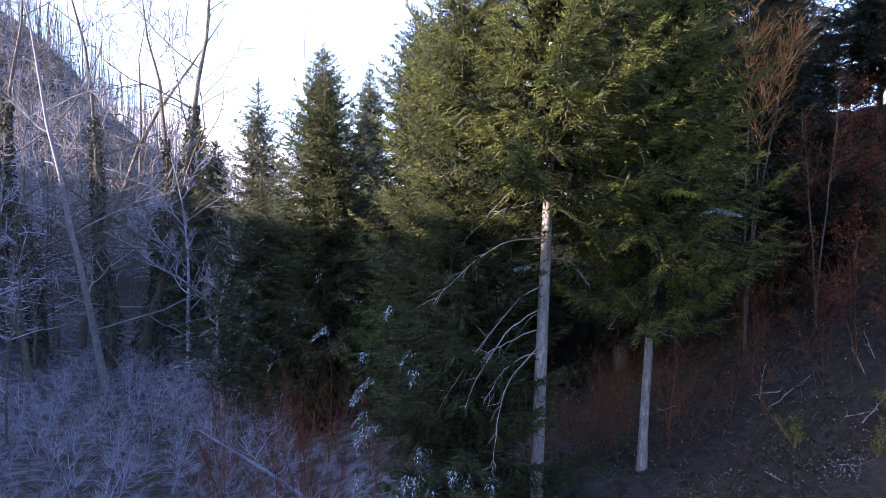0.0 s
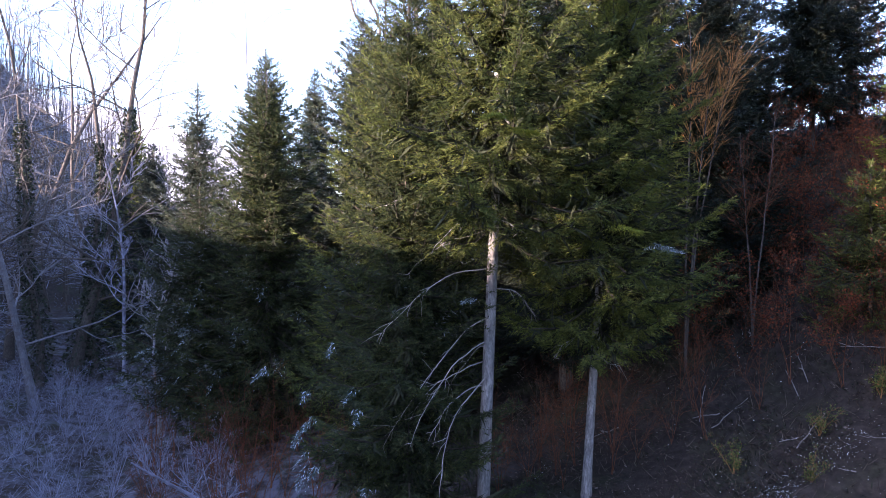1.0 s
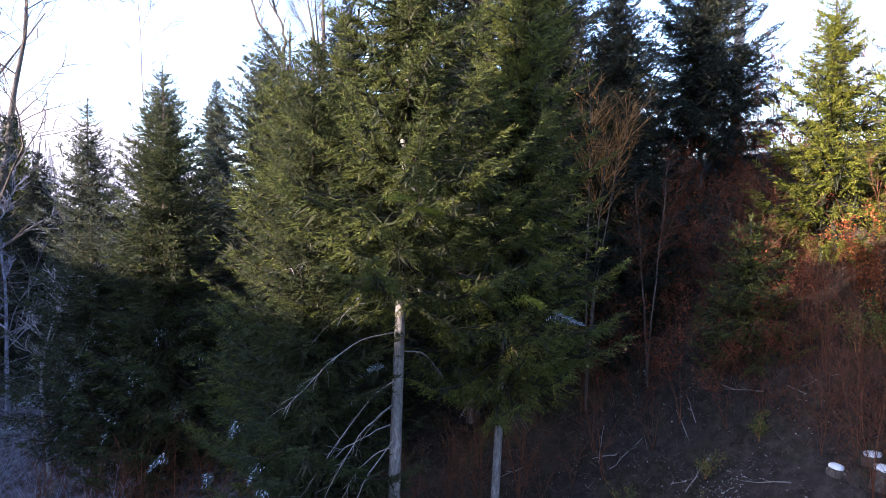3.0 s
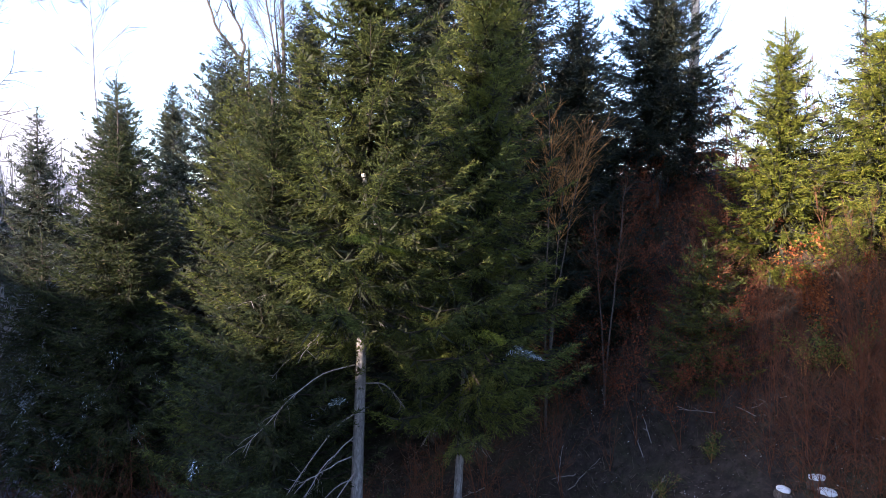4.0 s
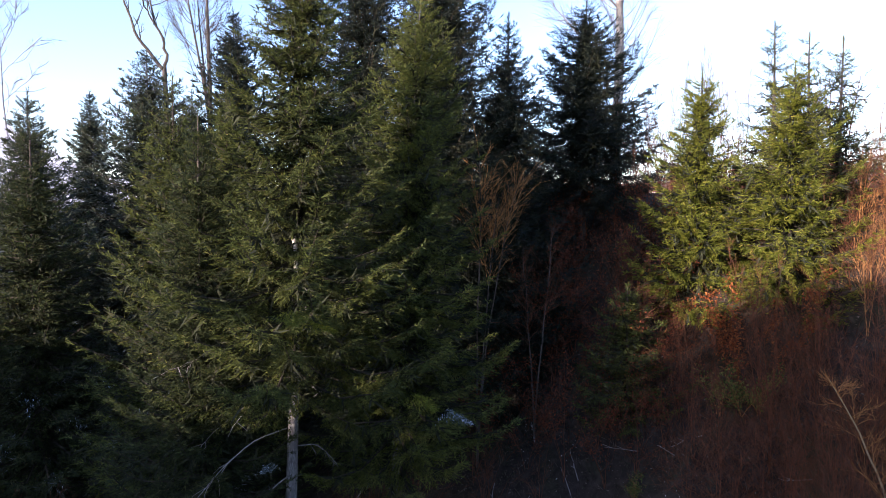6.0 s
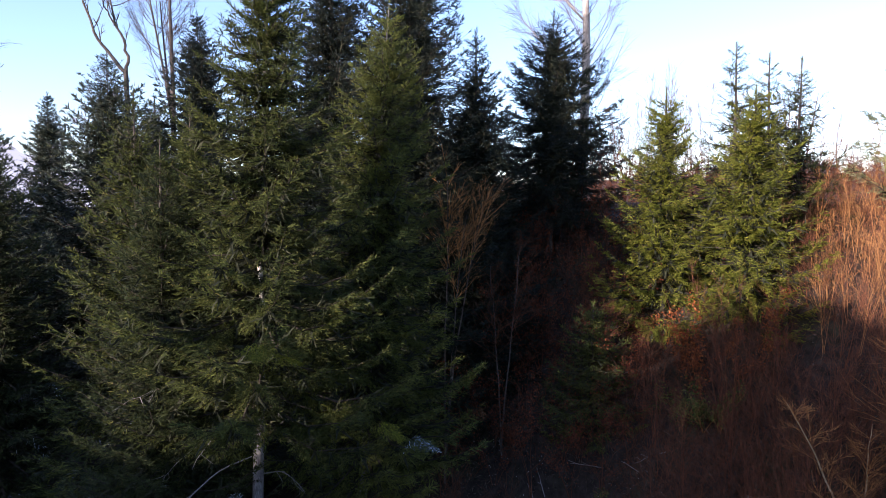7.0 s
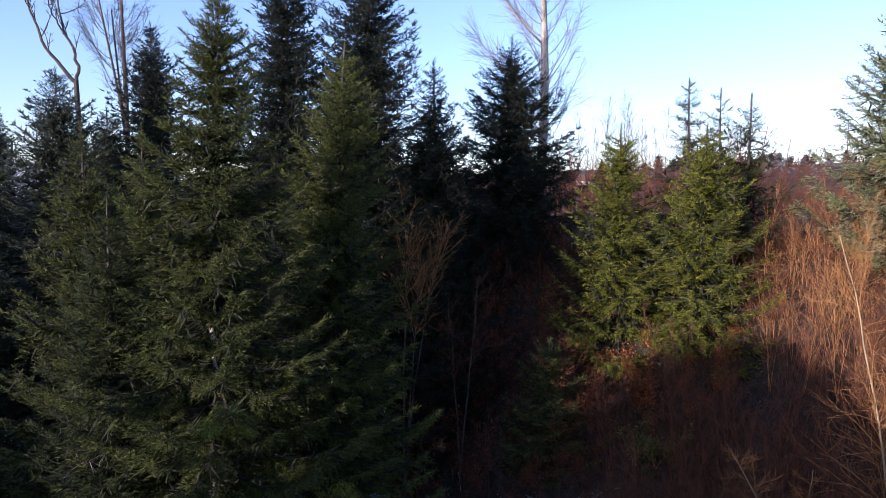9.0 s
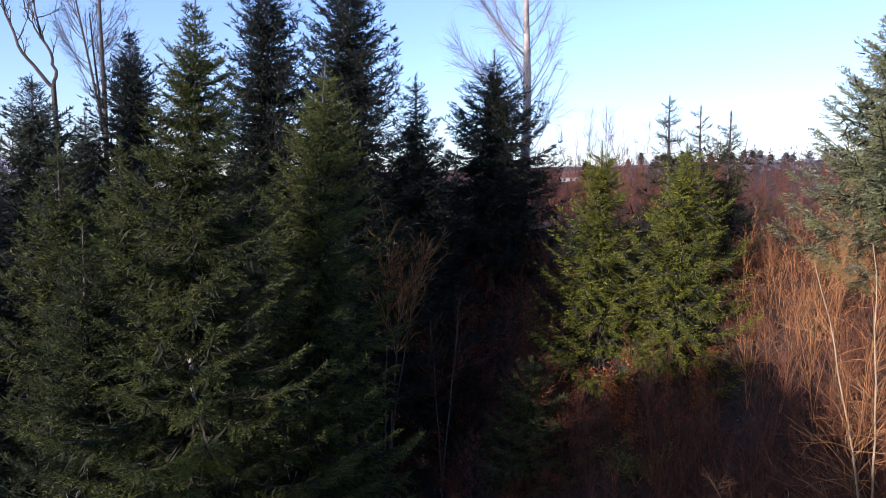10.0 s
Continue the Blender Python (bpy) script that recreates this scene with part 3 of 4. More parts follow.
# dead lower branches of the two near spruces
def dead_branch(root, z, turn, length, fall, seed, r=0.012):
    """A bare branch that arches out of the trunk and hangs; z above the tree's foot, turn in degrees from +x."""
    rng = np.random.default_rng(seed)
    s = Soup()
    u = np.linspace(0, 1, 12)
    length, fall = length * rng.uniform(0.8, 1.2), fall * rng.uniform(0.95, 1.45)
    a = radians(turn)
    out = length * (u ** 0.95) * (1 - 0.10 * u ** 3)
    knee = rng.uniform(0.15, 0.5)
    up = length * 0.04 * np.sin(np.pi * u) - fall * (0.65 * u + 0.35 * np.maximum(0, u - knee) / (1 - knee)) + np.cumsum(rng.normal(0, 0.03, 12))
    side = 0.12 * length * np.sin(3 * u + seed) * u + np.cumsum(rng.normal(0, 0.015, 12))
    pts = np.stack([out * math.cos(a) - side * math.sin(a), out * math.sin(a) + side * math.cos(a), z + up], -1)
    s.tube(pts, r * (1 - u) ** 0.7 + 0.004, 5)
    for _ in range(int(4 + 3 * length)):
        f = rng.uniform(0.3, 1.0)
        p = np.array([np.interp(f, u, pts[:, c]) for c in range(3)])
        d = unit(np.array([math.cos(a) * 0.6, math.sin(a) * 0.6, -0.5]) + rng.normal(0, 0.5, 3))
        q = p + d * rng.uniform(0.15, 0.5)
        s.tube(np.array([p, (p + q) / 2 + rng.normal(0, 0.03, 3), q]), np.array([0.008, 0.006, 0.003]), 3)
    part("dead_branch", s, M_BARK_DEAD, root, "bare grey drooping branch")


for z, turn, length, fall, seed in ((5.9, 195, 2.6, 2.0, 1), (5.4, 222, 2.7, 1.9, 2), (4.9, 178, 2.3, 1.2, 3), (4.5, 230, 2.0, 1.9, 4),
                                    (4.3, 205, 1.5, 0.7, 5), (7.0, 200, 2.9, 1.3, 6), (7.9, 185, 2.0, 0.8, 7), (8.6, 230, 2.2, 0.9, 8),
                                    (9.0, 170, 2.6, 0.7, 9), (6.6, 20, 1.3, 0.8, 10), (8.2, -30, 1.5, 0.5, 11), (5.2, 120, 1.6, 1.0, 12)):
    dead_branch(main_spruce, z, turn, length, fall, seed)
for z, turn, length, fall, seed in ((4.2, 200, 1.0, 0.5, 21), (3.6, 330, 0.9, 0.4, 22)):
    dead_branch(second_spruce, z, turn, length, fall, seed, 0.010)


def broken_stub(root):
    """The torn pale foot of a limb that hangs along the trunk."""
    s = Soup()
    u = np.linspace(0, 1, 9)
    s.tube(np.stack([0.12 + 0.03 * np.sin(7 * u) + 0.22 * u ** 3, -0.55 - 0.25 * u, 11.35 - 1.15 * u], -1), 0.045 * (1 - 0.6 * u) + 0.02 * np.sin(9 * u) ** 2, 7)
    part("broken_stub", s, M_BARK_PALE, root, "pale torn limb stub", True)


broken_stub(main_spruce)


def spray(root, centre, size, turn, material, seed, count=420, drop=0.25, name="frosted_spray", label="bough tip white with hoarfrost"):
    """A hanging bough tip of many shoots; centre relative to the tree's foot."""
    rng = np.random.default_rng(seed)
    a = radians(turn)
    u = rng.uniform(0, 1, count)
    lat = rng.normal(0, 0.28, count) * (1.05 - u) * size
    d = np.array([math.cos(a), math.sin(a), -drop])
    side = np.array([-math.sin(a), math.cos(a), 0])
    base = np.array(centre) + (u * size)[:, None] * d + lat[:, None] * side
    base[:, 2] -= 0.35 * np.abs(lat) + rng.uniform(0, 0.06, count)
    sd = unit(d + side * np.sign(lat)[:, None] * rng.uniform(0.2, 1.0, count)[:, None] + rng.normal(0, 0.2, (count, 3)))
    s = Soup()
    s.spikes(base, sd * rng.uniform(0.05, 0.11, count)[:, None], unit(np.cross(sd, rng.normal(0, 0.5, (count, 3)) + np.array([0, 0, 1.0]))) * 0.007, rng)
    part(name, s, material, root, label)["kind"] = "stuff"


n_ = Nodes("hoarfrost_on_needles")
M_HOAR = n_.finish(n_.ramp(n_.island(), (0.0, (0.035, 0.055, 0.045)), (0.62, (0.09, 0.12, 0.12)), (1.0, (0.62, 0.68, 0.80))), 0.7, 0.2)
spray(second_spruce, (0.4, -2.75, 6.35), 0.7, -60, M_HOAR, 1, 260)
# next three: brighter needle colour paints sunlight on the bough tips
spray(second_spruce, (-0.3, -2.6, 6.75), 0.8, -75, M_NEEDLE_YOUNG_SUNLIT, 2, 500, 0.25, "painted_sunlit_spray", "bough tip with sunlight painted in as yellow-green")
spray(main_spruce, (-0.3, -2.6, 10.1), 0.7, -100, M_NEEDLE_YOUNG_SUNLIT, 3, 600, 0.25, "painted_sunlit_spray", "bough tip with sunlight painted in as yellow-green")
spray(main_spruce, (0.0, -2.5, 9.85), 0.6, -40, M_NEEDLE_YOUNG_SUNLIT, 4, 500, 0.25, "painted_sunlit_spray", "bough tip with sunlight painted in as yellow-green")
spray(main_spruce, (-0.35, -0.4, 6.4), 0.35, -140, M_HOAR, 5, 260)
hoar_rng = np.random.default_rng(29)
for i in range(26):
    x, y, z = ((-1.9, -2.3, 4.7) if i < 12 else (-0.9, -2.5, 2.4)) + hoar_rng.normal(0, 1, 3) * (0.45 if i < 12 else 0.65, 0.25, 0.5)
    spray(low_spruce, (x, y, z), hoar_rng.uniform(0.25, 0.45), math.degrees(math.atan2(y, x)) + hoar_rng.uniform(-25, 25), M_HOAR, 30 + i, 55, 0.9)
for i in range(9):
    turn = 200 + 15 * i
    spray(row_spruce, (3.2 * math.cos(radians(turn)) * (1 - 0.02 * i), 3.2 * math.sin(radians(turn)), 3.0 + (i * 37 % 11) * 0.42), 0.7, turn, M_HOAR, 90 + i, 60, 1.2)
for i, (x, y, z, turn) in enumerate(((-2.6, -1.0, 4.6, 200), (-2.2, -1.8, 3.6, 230), (-1.2, -2.4, 5.0, 250), (0.2, -2.6, 5.8, 270), (-2.8, 0.0, 3.2, 190))):
    spray(frosty_spruce, (x, y, z), 1.0, turn, M_HOAR, 50 + i, 170)

# ---------------------------------------------------------------- bare trees
BARE = "tall bare grey tree in the frosted valley"
for spot, tall, girth, lean, seed, mat in (((-24.8, 43.0), 29, 0.26, (0.02, 0), 41, M_BARK_DARK), ((-19.2, 39.9), 24, 0.22, (-0.20, 0.05), 42, M_BARK_DULL),
                                           ((-21.6, 45.5), 28, 0.24, (-0.03, 0), 43, M_BARK_DARK), ((-20.0, 46.6), 31, 0.36, (0.0, 0), 44, M_BARK_DARK),
                                           ((-19.4, 48.6), 27, 0.28, (-0.02, 0), 45, M_BARK_DARK), ((-28.5, 44.0), 27, 0.25, (0.05, 0), 46, M_BARK_DARK),
                                           ((-22.6, 38.0), 22, 0.17, (-0.08, 0), 47, M_BARK_DARK), ((-26.8, 52.0), 30, 0.30, (0.03, 0), 48, M_BARK_DARK),
                                           ((-22.8, 56.0), 28, 0.26, (0.03, 0), 49, M_BARK_DARK)):
    bare_tree(spot, tall, girth, seed, mat, BARE, lean=lean, deepest=4, kids=5, first=0.16, shrink=0.44, twig=0.012, group="bare trees in the valley", limb_material=M_BARK_DULL if seed % 3 == 0 else M_BARK_DARK, lift=0.16, spread=0.85, limb=0.32, wiggle=0.11, ivy=2600 if seed in (41, 43, 44, 45, 46) else 0)
bare_tree((-16.2, 45.0), 15, 0.13, 50, M_TWIG_FROST, "slender white frosted bare tree", deepest=4, kids=6, first=0.25, shrink=0.3, twig=0.012, group="bare trees in the valley")
bare_tree((-6.6, 38.5), 23, 0.08, 51, M_BARK_GREY, "thin bare tree rising behind a pointed spruce", deepest=3, kids=5, first=0.74, shrink=0.2, twig=0.009)


def fine_tree(where, top, girth, seed, label, bark, twig_bark, low, stems=1, reach=3.6, count=46, heavy=0, twig=0.009, fan=0.8):
    """A bare tree seen against the sky: tall stems, boughs that curve upwards, fine twigs. low: height where the boughs begin; heavy: big limbs to the west."""
    rng = np.random.default_rng(seed)
    x, y = where
    z0 = gz(x, y) - 0.2
    h, low = top - z0, low - z0
    root = thing("bare_tree", (x, y, z0), label, "bare tree", "bare trees")
    fine = Soup()
    for k in range(stems):
        st = Soup()
        u = np.linspace(0, 1, 14)
        off = np.array([rng.normal(0, 1.2), rng.normal(0, 1.0)]) if k else np.zeros(2)
        rise = np.clip((u * h - low) / (h - low) + 0.25, 0, 1.25) ** 1.2
        pts = np.stack([off[0] * rise + 0.05 * np.sin(9 * u + seed), off[1] * rise + 0.05 * np.cos(7 * u), u * h * (1 - 0.08 * k)], -1)
        rad = girth * (0.6 if k else 1.0) * (1 - 0.8 * u ** 1.3) + 0.012
        rad[0] *= 1.2
        st.tube(pts, rad, 9)
        part("trunk", st, bark, root, smooth=True)
        for b in range(count):
            big = b < heavy and k == 0
            f = (low + (0.1 + 0.9 * (b + rng.random()) / count) * (h - low) * 0.95) / h if not big else (low + (0.28 + 0.2 * b) * (h - low)) / h
            p = np.array([np.interp(f, u, pts[:, c]) for c in range(3)])
            a = rng.uniform(0, 6.283) if not big else radians(165 + 14 * b)
            L = reach * (1.15 - 0.6 * (f * h - low) / (h - low)) * rng.uniform(0.55, 1.1) * (1.75 if big else 1.0)
            w = np.linspace(0, 1, 7)
            out = (0.95 if big else fan) * L * (w - 0.28 * w ** 2)
            up = L * (0.30 * w + 0.42 * w ** 1.8) if not big else L * (0.62 * w + 0.05 * w ** 2)
            q = np.stack([p[0] + out * math.cos(a), p[1] + out * math.sin(a), p[2] + up], -1) + np.cumsum(rng.normal(0, 0.03, (7, 3)), 0) * w[:, None]
            r0 = 0.05 if big else 0.018
            limb = fine
            if big:
                limb = Soup()
            limb.tube(q, r0 * (1 - w) ** 0.8 + twig * 0.6, 5 if big else 3)
            if big:
                part("limb", limb, bark, root, smooth=True)
            for _ in range(60 if big else 11):
                g = rng.uniform(0.25, 1.0)
                c0 = np.array([np.interp(g, w, q[:, c]) for c in range(3)])
                d = unit(np.array([math.cos(a), math.sin(a), 0.9]) + rng.normal(0, 0.55, 3))
                l2 = L * 0.32 * (1.2 - 0.6 * g) * rng.uniform(0.5, 1.2)
                e = c0 + d * l2 + np.array([0, 0, 0.12 * l2])
                fine.tube(np.array([c0, (c0 + e) / 2 + rng.normal(0, 0.03, 3) - np.array([0, 0, 0.06 * l2]), e]), np.array([twig, twig * 0.7, twig * 0.35]), 3)
                m = 7
                v = rng.uniform(0.15, 1.0, (m, 1))
                dd = unit(np.tile(d, (m, 1)) + rng.normal(0, 0.45, (m, 3)))
                fine.shoots(c0 * (1 - v) + e * v, dd * (l2 * rng.uniform(0.3, 0.75, m))[:, None], unit(np.cross(dd, rng.normal(0, 1, (m, 3)))) * twig * 0.5, rng.normal(0, 0.003, (m, 3)))
    part("fine_branching", fine, twig_bark, root)["kind"] = "stuff"
    return root


fine_tree((2.7, 45.0), 31.0, 0.2, 53, "bare tree with several stems and fine upright twigs", M_BARK_DARK, M_BARK_DARK, 22.0, stems=3, reach=4.4, count=17, twig=0.013, fan=0.75)
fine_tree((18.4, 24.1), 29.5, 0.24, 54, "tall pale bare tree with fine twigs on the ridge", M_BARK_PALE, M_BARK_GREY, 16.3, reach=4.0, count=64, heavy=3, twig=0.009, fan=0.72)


def forked_tree():
    """A bare tree whose trunk splits into two curved limbs above the spruces."""
    x, y, z = 0.1, 46.0, gz(0.1, 46.0)
    root = thing("forked_tree", (x, y, z - 0.2), "dark bare tree forking into two curved limbs", "bare tree", "bare trees")
    h = 23.2 - z
    t = Soup()
    u = np.linspace(0, 1, 8)
    t.tube(np.stack([0.5 * (1 - u), 0 * u, h * u], -1), 0.22 - 0.08 * u, 9)
    part("trunk", t, M_BARK_DARK, root, smooth=True)
    rng = np.random.default_rng(5)
    limbs = (((0, 0), (-0.75, 0.9), (-1.5, 1.9), (-1.95, 3.1), (-2.3, 4.5), (-2.5, 6.4)), ((0, 0), (0.15, 1.0), (-0.05, 2.1), (-0.5, 3.1), (-0.8, 4.3), (-0.85, 6.4)),
             ((-0.45, 2.75), (-0.95, 3.6), (-1.3, 4.6), (-1.5, 6.2)))
    for path, r in zip(limbs, (0.12, 0.11, 0.06)):
        s = Soup()
        n = len(path)
        u = np.linspace(0, 1, 16)
        keys = np.linspace(0, 1, n)
        px, pz = (np.interp(u, keys, [p[c] for p in path]) for c in range(2))
        px, pz = (np.convolve(np.pad(v, 1, mode="edge"), [0.25, 0.5, 0.25], "valid") for v in (px, pz))
        pts = np.stack([px + rng.normal(0, 0.04, 16), 0.3 * u, h - 0.15 + pz], -1)
        s.tube(pts, r * (1 - 0.7 * u), 7)
        for f in (0.35, 0.5, 0.62, 0.75, 0.85, 0.95):
            p = np.array([np.interp(f, u, pts[:, c]) for c in range(3)])
            grow(s, rng, p, unit(rng.normal(0, 0.7, 3) + np.array([0, 0, 0.8])), 1.7, 0.022, 2, 4, 0.6, 0.35, 4, twig=0.012)
        part("limb", s, M_BARK_DARK, root)


forked_tree()

# ---------------------------------------------------------------- shrubs, saplings and undergrowth


def blades(soup, rng, base, d, length, width, jitter=0.3):
    """Thin twigs as folded blades."""
    c = len(base)
    d = unit(d + rng.normal(0, jitter, (c, 3)))
    w = unit(np.cross(d, rng.normal(0, 1, (c, 3))))
    soup.shoots(base, d * np.asarray(length)[:, None], w * width, np.zeros((c, 3)) + rng.normal(0, 0.004, (c, 3)))


def sapling_parts(root, rng, height, r, material, twigs=150, spread=0.5, lean=0.08, leaf=None, leaves=0, stems=1, leaf_size=0.05, fine=0.0028):
    st, tw, lf = Soup(), Soup(), Soup()
    for k in range(stems):
        h = height * rng.uniform(0.6, 1.0) if k else height
        u = np.linspace(0, 1, 7)
        b = rng.normal(0, lean + (0.25 if stems > 3 or leaves else 0.09 if stems > 1 else 0), 2)
        pts = np.stack([b[0] * h * u ** 1.2 + rng.normal(0, 0.03, 7) * h * 0.2, b[1] * h * u ** 1.2 + rng.normal(0, 0.03, 7) * h * 0.2, h * u], -1)
        pts[0] = (rng.normal(0, 0.04), rng.normal(0, 0.04), -0.1)
        st.tube(pts, r * (1 - 0.85 * u), 4)
        nb = max(6, twigs // (8 * stems))
        for _ in range(nb):
            f = rng.uniform(0.15, 0.97)
            p = np.array([np.interp(f, u, pts[:, c]) for c in range(3)])
            d = unit(np.append(rng.normal(0, 1, 2) * spread, rng.uniform(0.4, 1.0)))
            L = h * 0.34 * (1.15 - f) * rng.uniform(0.5, 1.2) + 0.12
            q = np.array([p, p + d * L * 0.5 + rng.normal(0, 0.03, 3), p + unit(d + np.array([0, 0, 0.35])) * L])
            st.tube(q, np.array([0.35 * r * (1.1 - f) + 0.003, 0.2 * r * (1.1 - f) + 0.003, 0.002]), 3)
            m = 7
            g = rng.uniform(0.15, 1, m)[:, None]
            base = q[0] * (1 - g) + q[2] * g
            blades(tw, rng, base, np.tile(d, (m, 1)), L * rng.uniform(0.3, 0.9, m), fine, 0.4)
            if leaves:
                g = rng.uniform(0.2, 1.1, leaves)[:, None]
                lb = q[0] * (1 - g) + q[2] * g + rng.normal(0, 0.10, (leaves, 3))
                dd = unit(rng.normal(0, 1, (leaves, 3)) + np.array([0, 0, -0.4]))
                lf.shoots(lb, dd * (leaf_size * rng.uniform(0.8, 1.5, leaves))[:, None], unit(np.cross(dd, rng.normal(0, 1, (leaves, 3)))) * leaf_size * 0.35, np.zeros((leaves, 3)))
    part("stem", st, material, root)["kind"] = "stuff"
    part("fine_branching", tw, material, root)["kind"] = "stuff"
    if leaves:
        part("foliage", lf, leaf, root)["kind"] = "stuff"


def plant(name, category, label, group, spots, seed, variants=4, **kw):
    """Several variants, then copies of them at all the spots (x, y, scale)."""
    rng = np.random.default_rng(seed)
    made = []
    for i, (x, y, k) in enumerate(spots):
        if i < variants:
            root = thing(name, (x, y, gz(x, y) - 0.03), label, category, group)
            sapling_parts(root, rng, **kw)
            root.scale = (k, k, k)
            made.append(root)
        else:
            src = made[int(rng.integers(0, len(made)))]
            ob = copy_thing(src, pose(x, y, gz(x, y) - 0.03, rng.normal(0, 3), rng.normal(0, 3), rng.uniform(0, 360)))
            ob.scale = (k, k, k * rng.uniform(0.9, 1.1))


def scatter(rng, count, x0, x1, y0, y1, gap, keep, low=0.7, high=1.2):
    """Spots in a box that keep a distance from one another and satisfy keep(x, y)."""
    out = []
    for _ in range(count * 30):
        x, y = rng.uniform(x0, x1), rng.uniform(y0, y1)
        if keep(x, y) and all((x - a) ** 2 + (y - b) ** 2 > gap * gap for a, b, _ in out):
            out.append((x, y, rng.uniform(low, high)))
            if len(out) == count:
                break
    return out


def shorter(spots):
    """Saplings stay lower towards and beyond the ridge."""
    return [(x, y, k * float(np.interp(0.94 * x + 0.35 * y, [17, 20, 22.5, 30], [1.0, 0.95, 0.62, 0.5]))) for x, y, k in spots]


rs = np.random.default_rng(77)
free = lambda x, y: (x - 15.7) ** 2 + (y - 16.3) ** 2 > 3 and (x - 16.5) ** 2 + (y - 13.9) ** 2 > 3 and (x - 22.9) ** 2 + (y - 10.3) ** 2 > 4
slope_q = lambda x, y: 0.94 * x + 0.35 * y
plant("sapling", "sapling", "bare sapling with orange-brown upright twigs", "sapling thicket",
      shorter(scatter(rs, 72, 17, 25, 4, 13.5, 0.6, lambda x, y: free(x, y) and slope_q(x, y) > 18.5)), 61, 5, height=4.7, r=0.011, material=M_TWIG_OCHRE, twigs=380, spread=0.3, stems=3, lean=0.02, fine=0.0024)
plant("sapling", "sapling", "bare sapling with red-brown twigs", "sapling thicket",
      shorter(scatter(rs, 118, 12.8, 27, 3, 18, 0.5, lambda x, y: free(x, y) and slope_q(x, y) > 14.5)), 62, 5, height=4.2, r=0.011, material=M_TWIG_RED, twigs=380, spread=0.42, stems=3, lean=0.03, fine=0.0024)
plant("sapling", "sapling", "bare red-brown sapling in the shaded foot of the thicket", "sapling thicket",
      scatter(rs, 70, 11.5, 19, 3, 13.2, 0.6, lambda x, y: free(x, y) and 12.6 < slope_q(x, y) < 19), 70, 5, height=4.0, r=0.011, material=M_TWIG_RED, twigs=340, spread=0.6, stems=3, lean=0.06, fine=0.0024)
plant("sapling", "sapling", "bare dark sapling on the ridge", "saplings on the ridge",
      scatter(rs, 58, 15.5, 24, 17.5, 25.5, 0.5, lambda x, y: 21.8 < slope_q(x, y) < 29), 63, 4, height=4.9, r=0.016, material=M_TWIG_RED, twigs=190, spread=0.25)
plant("beech_shrub", "shrub", "small beech shrub holding dark red dead leaves", "shrubs on the slope",
      scatter(rs, 64, 7, 16, 14.5, 23, 0.8, lambda x, y: 15.6 < slope_q(x, y) < 22 and free(x, y), 0.8, 1.5), 64, 4, height=2.5, r=0.009, material=M_TWIG_RED, twigs=120, spread=1.0, leaf=M_LEAF_RED, leaves=26, stems=3, leaf_size=0.045)
plant("beech_shrub", "shrub", "beech shrub holding bright copper leaves", "shrubs under the young spruces",
      [(15.2, 14.2, 1.0), (15.0, 13.9, 0.8), (15.7, 13.1, 0.75), (16.6, 12.6, 0.7)], 65, 3, height=3.3, r=0.02, material=M_TWIG_RED, twigs=200, spread=0.5, leaf=M_LEAF_COPPER, leaves=40, stems=3, leaf_size=0.07)
plant("bramble", "bramble", "tangled bramble with pale green leaves", "brambles on the slope",
      [(14.3, 13.9, 1.0), (14.6, 13.4, 0.9), (14.8, 13.0, 0.8), (10.2, 14.4, 0.5), (8.2, 14.6, 0.5), (11.6, 14.2, 0.6), (9.3, 13.4, 0.4)], 66, 3, height=1.6, r=0.012, material=M_TWIG_OCHRE, twigs=120, spread=1.2, leaf=M_LEAF_IVY, leaves=26, stems=4, leaf_size=0.07)
plant("red_shrub", "shrub", "thin bare shrub with red-brown twigs under the spruces", "shrubs under the spruces",
      scatter(rs, 22, 3, 10, 15.5, 20, 0.7, lambda x, y: 7.5 < slope_q(x, y) < 15 and (x - 5.05) ** 2 + (y - 15.7) ** 2 > 0.4), 69, 4, height=2.7, r=0.012, material=M_TWIG_RED, twigs=150, spread=0.7, stems=3, fine=0.005)
plant("frosted_shrub", "shrub", "bare shrub white with hoarfrost", "frosted shrubs in the valley",
      scatter(rs, 84, -22, -3, 16, 44, 1.2, lambda x, y: -9 < slope_q(x, y) < 3.5), 67, 5, height=2.6, r=0.02, material=M_TWIG_FROST, twigs=260, spread=1.0, stems=4, fine=0.0038)
plant("brown_shrub", "shrub", "bare brown shrub beside the spruces", "shrubs by the spruce row",
      scatter(rs, 44, -9, 0, 18, 31, 0.8, lambda x, y: 0.3 < slope_q(x, y) < 7), 68, 4, height=3.4, r=0.02, material=M_TWIG_RED, twigs=200, spread=0.8, stems=3)

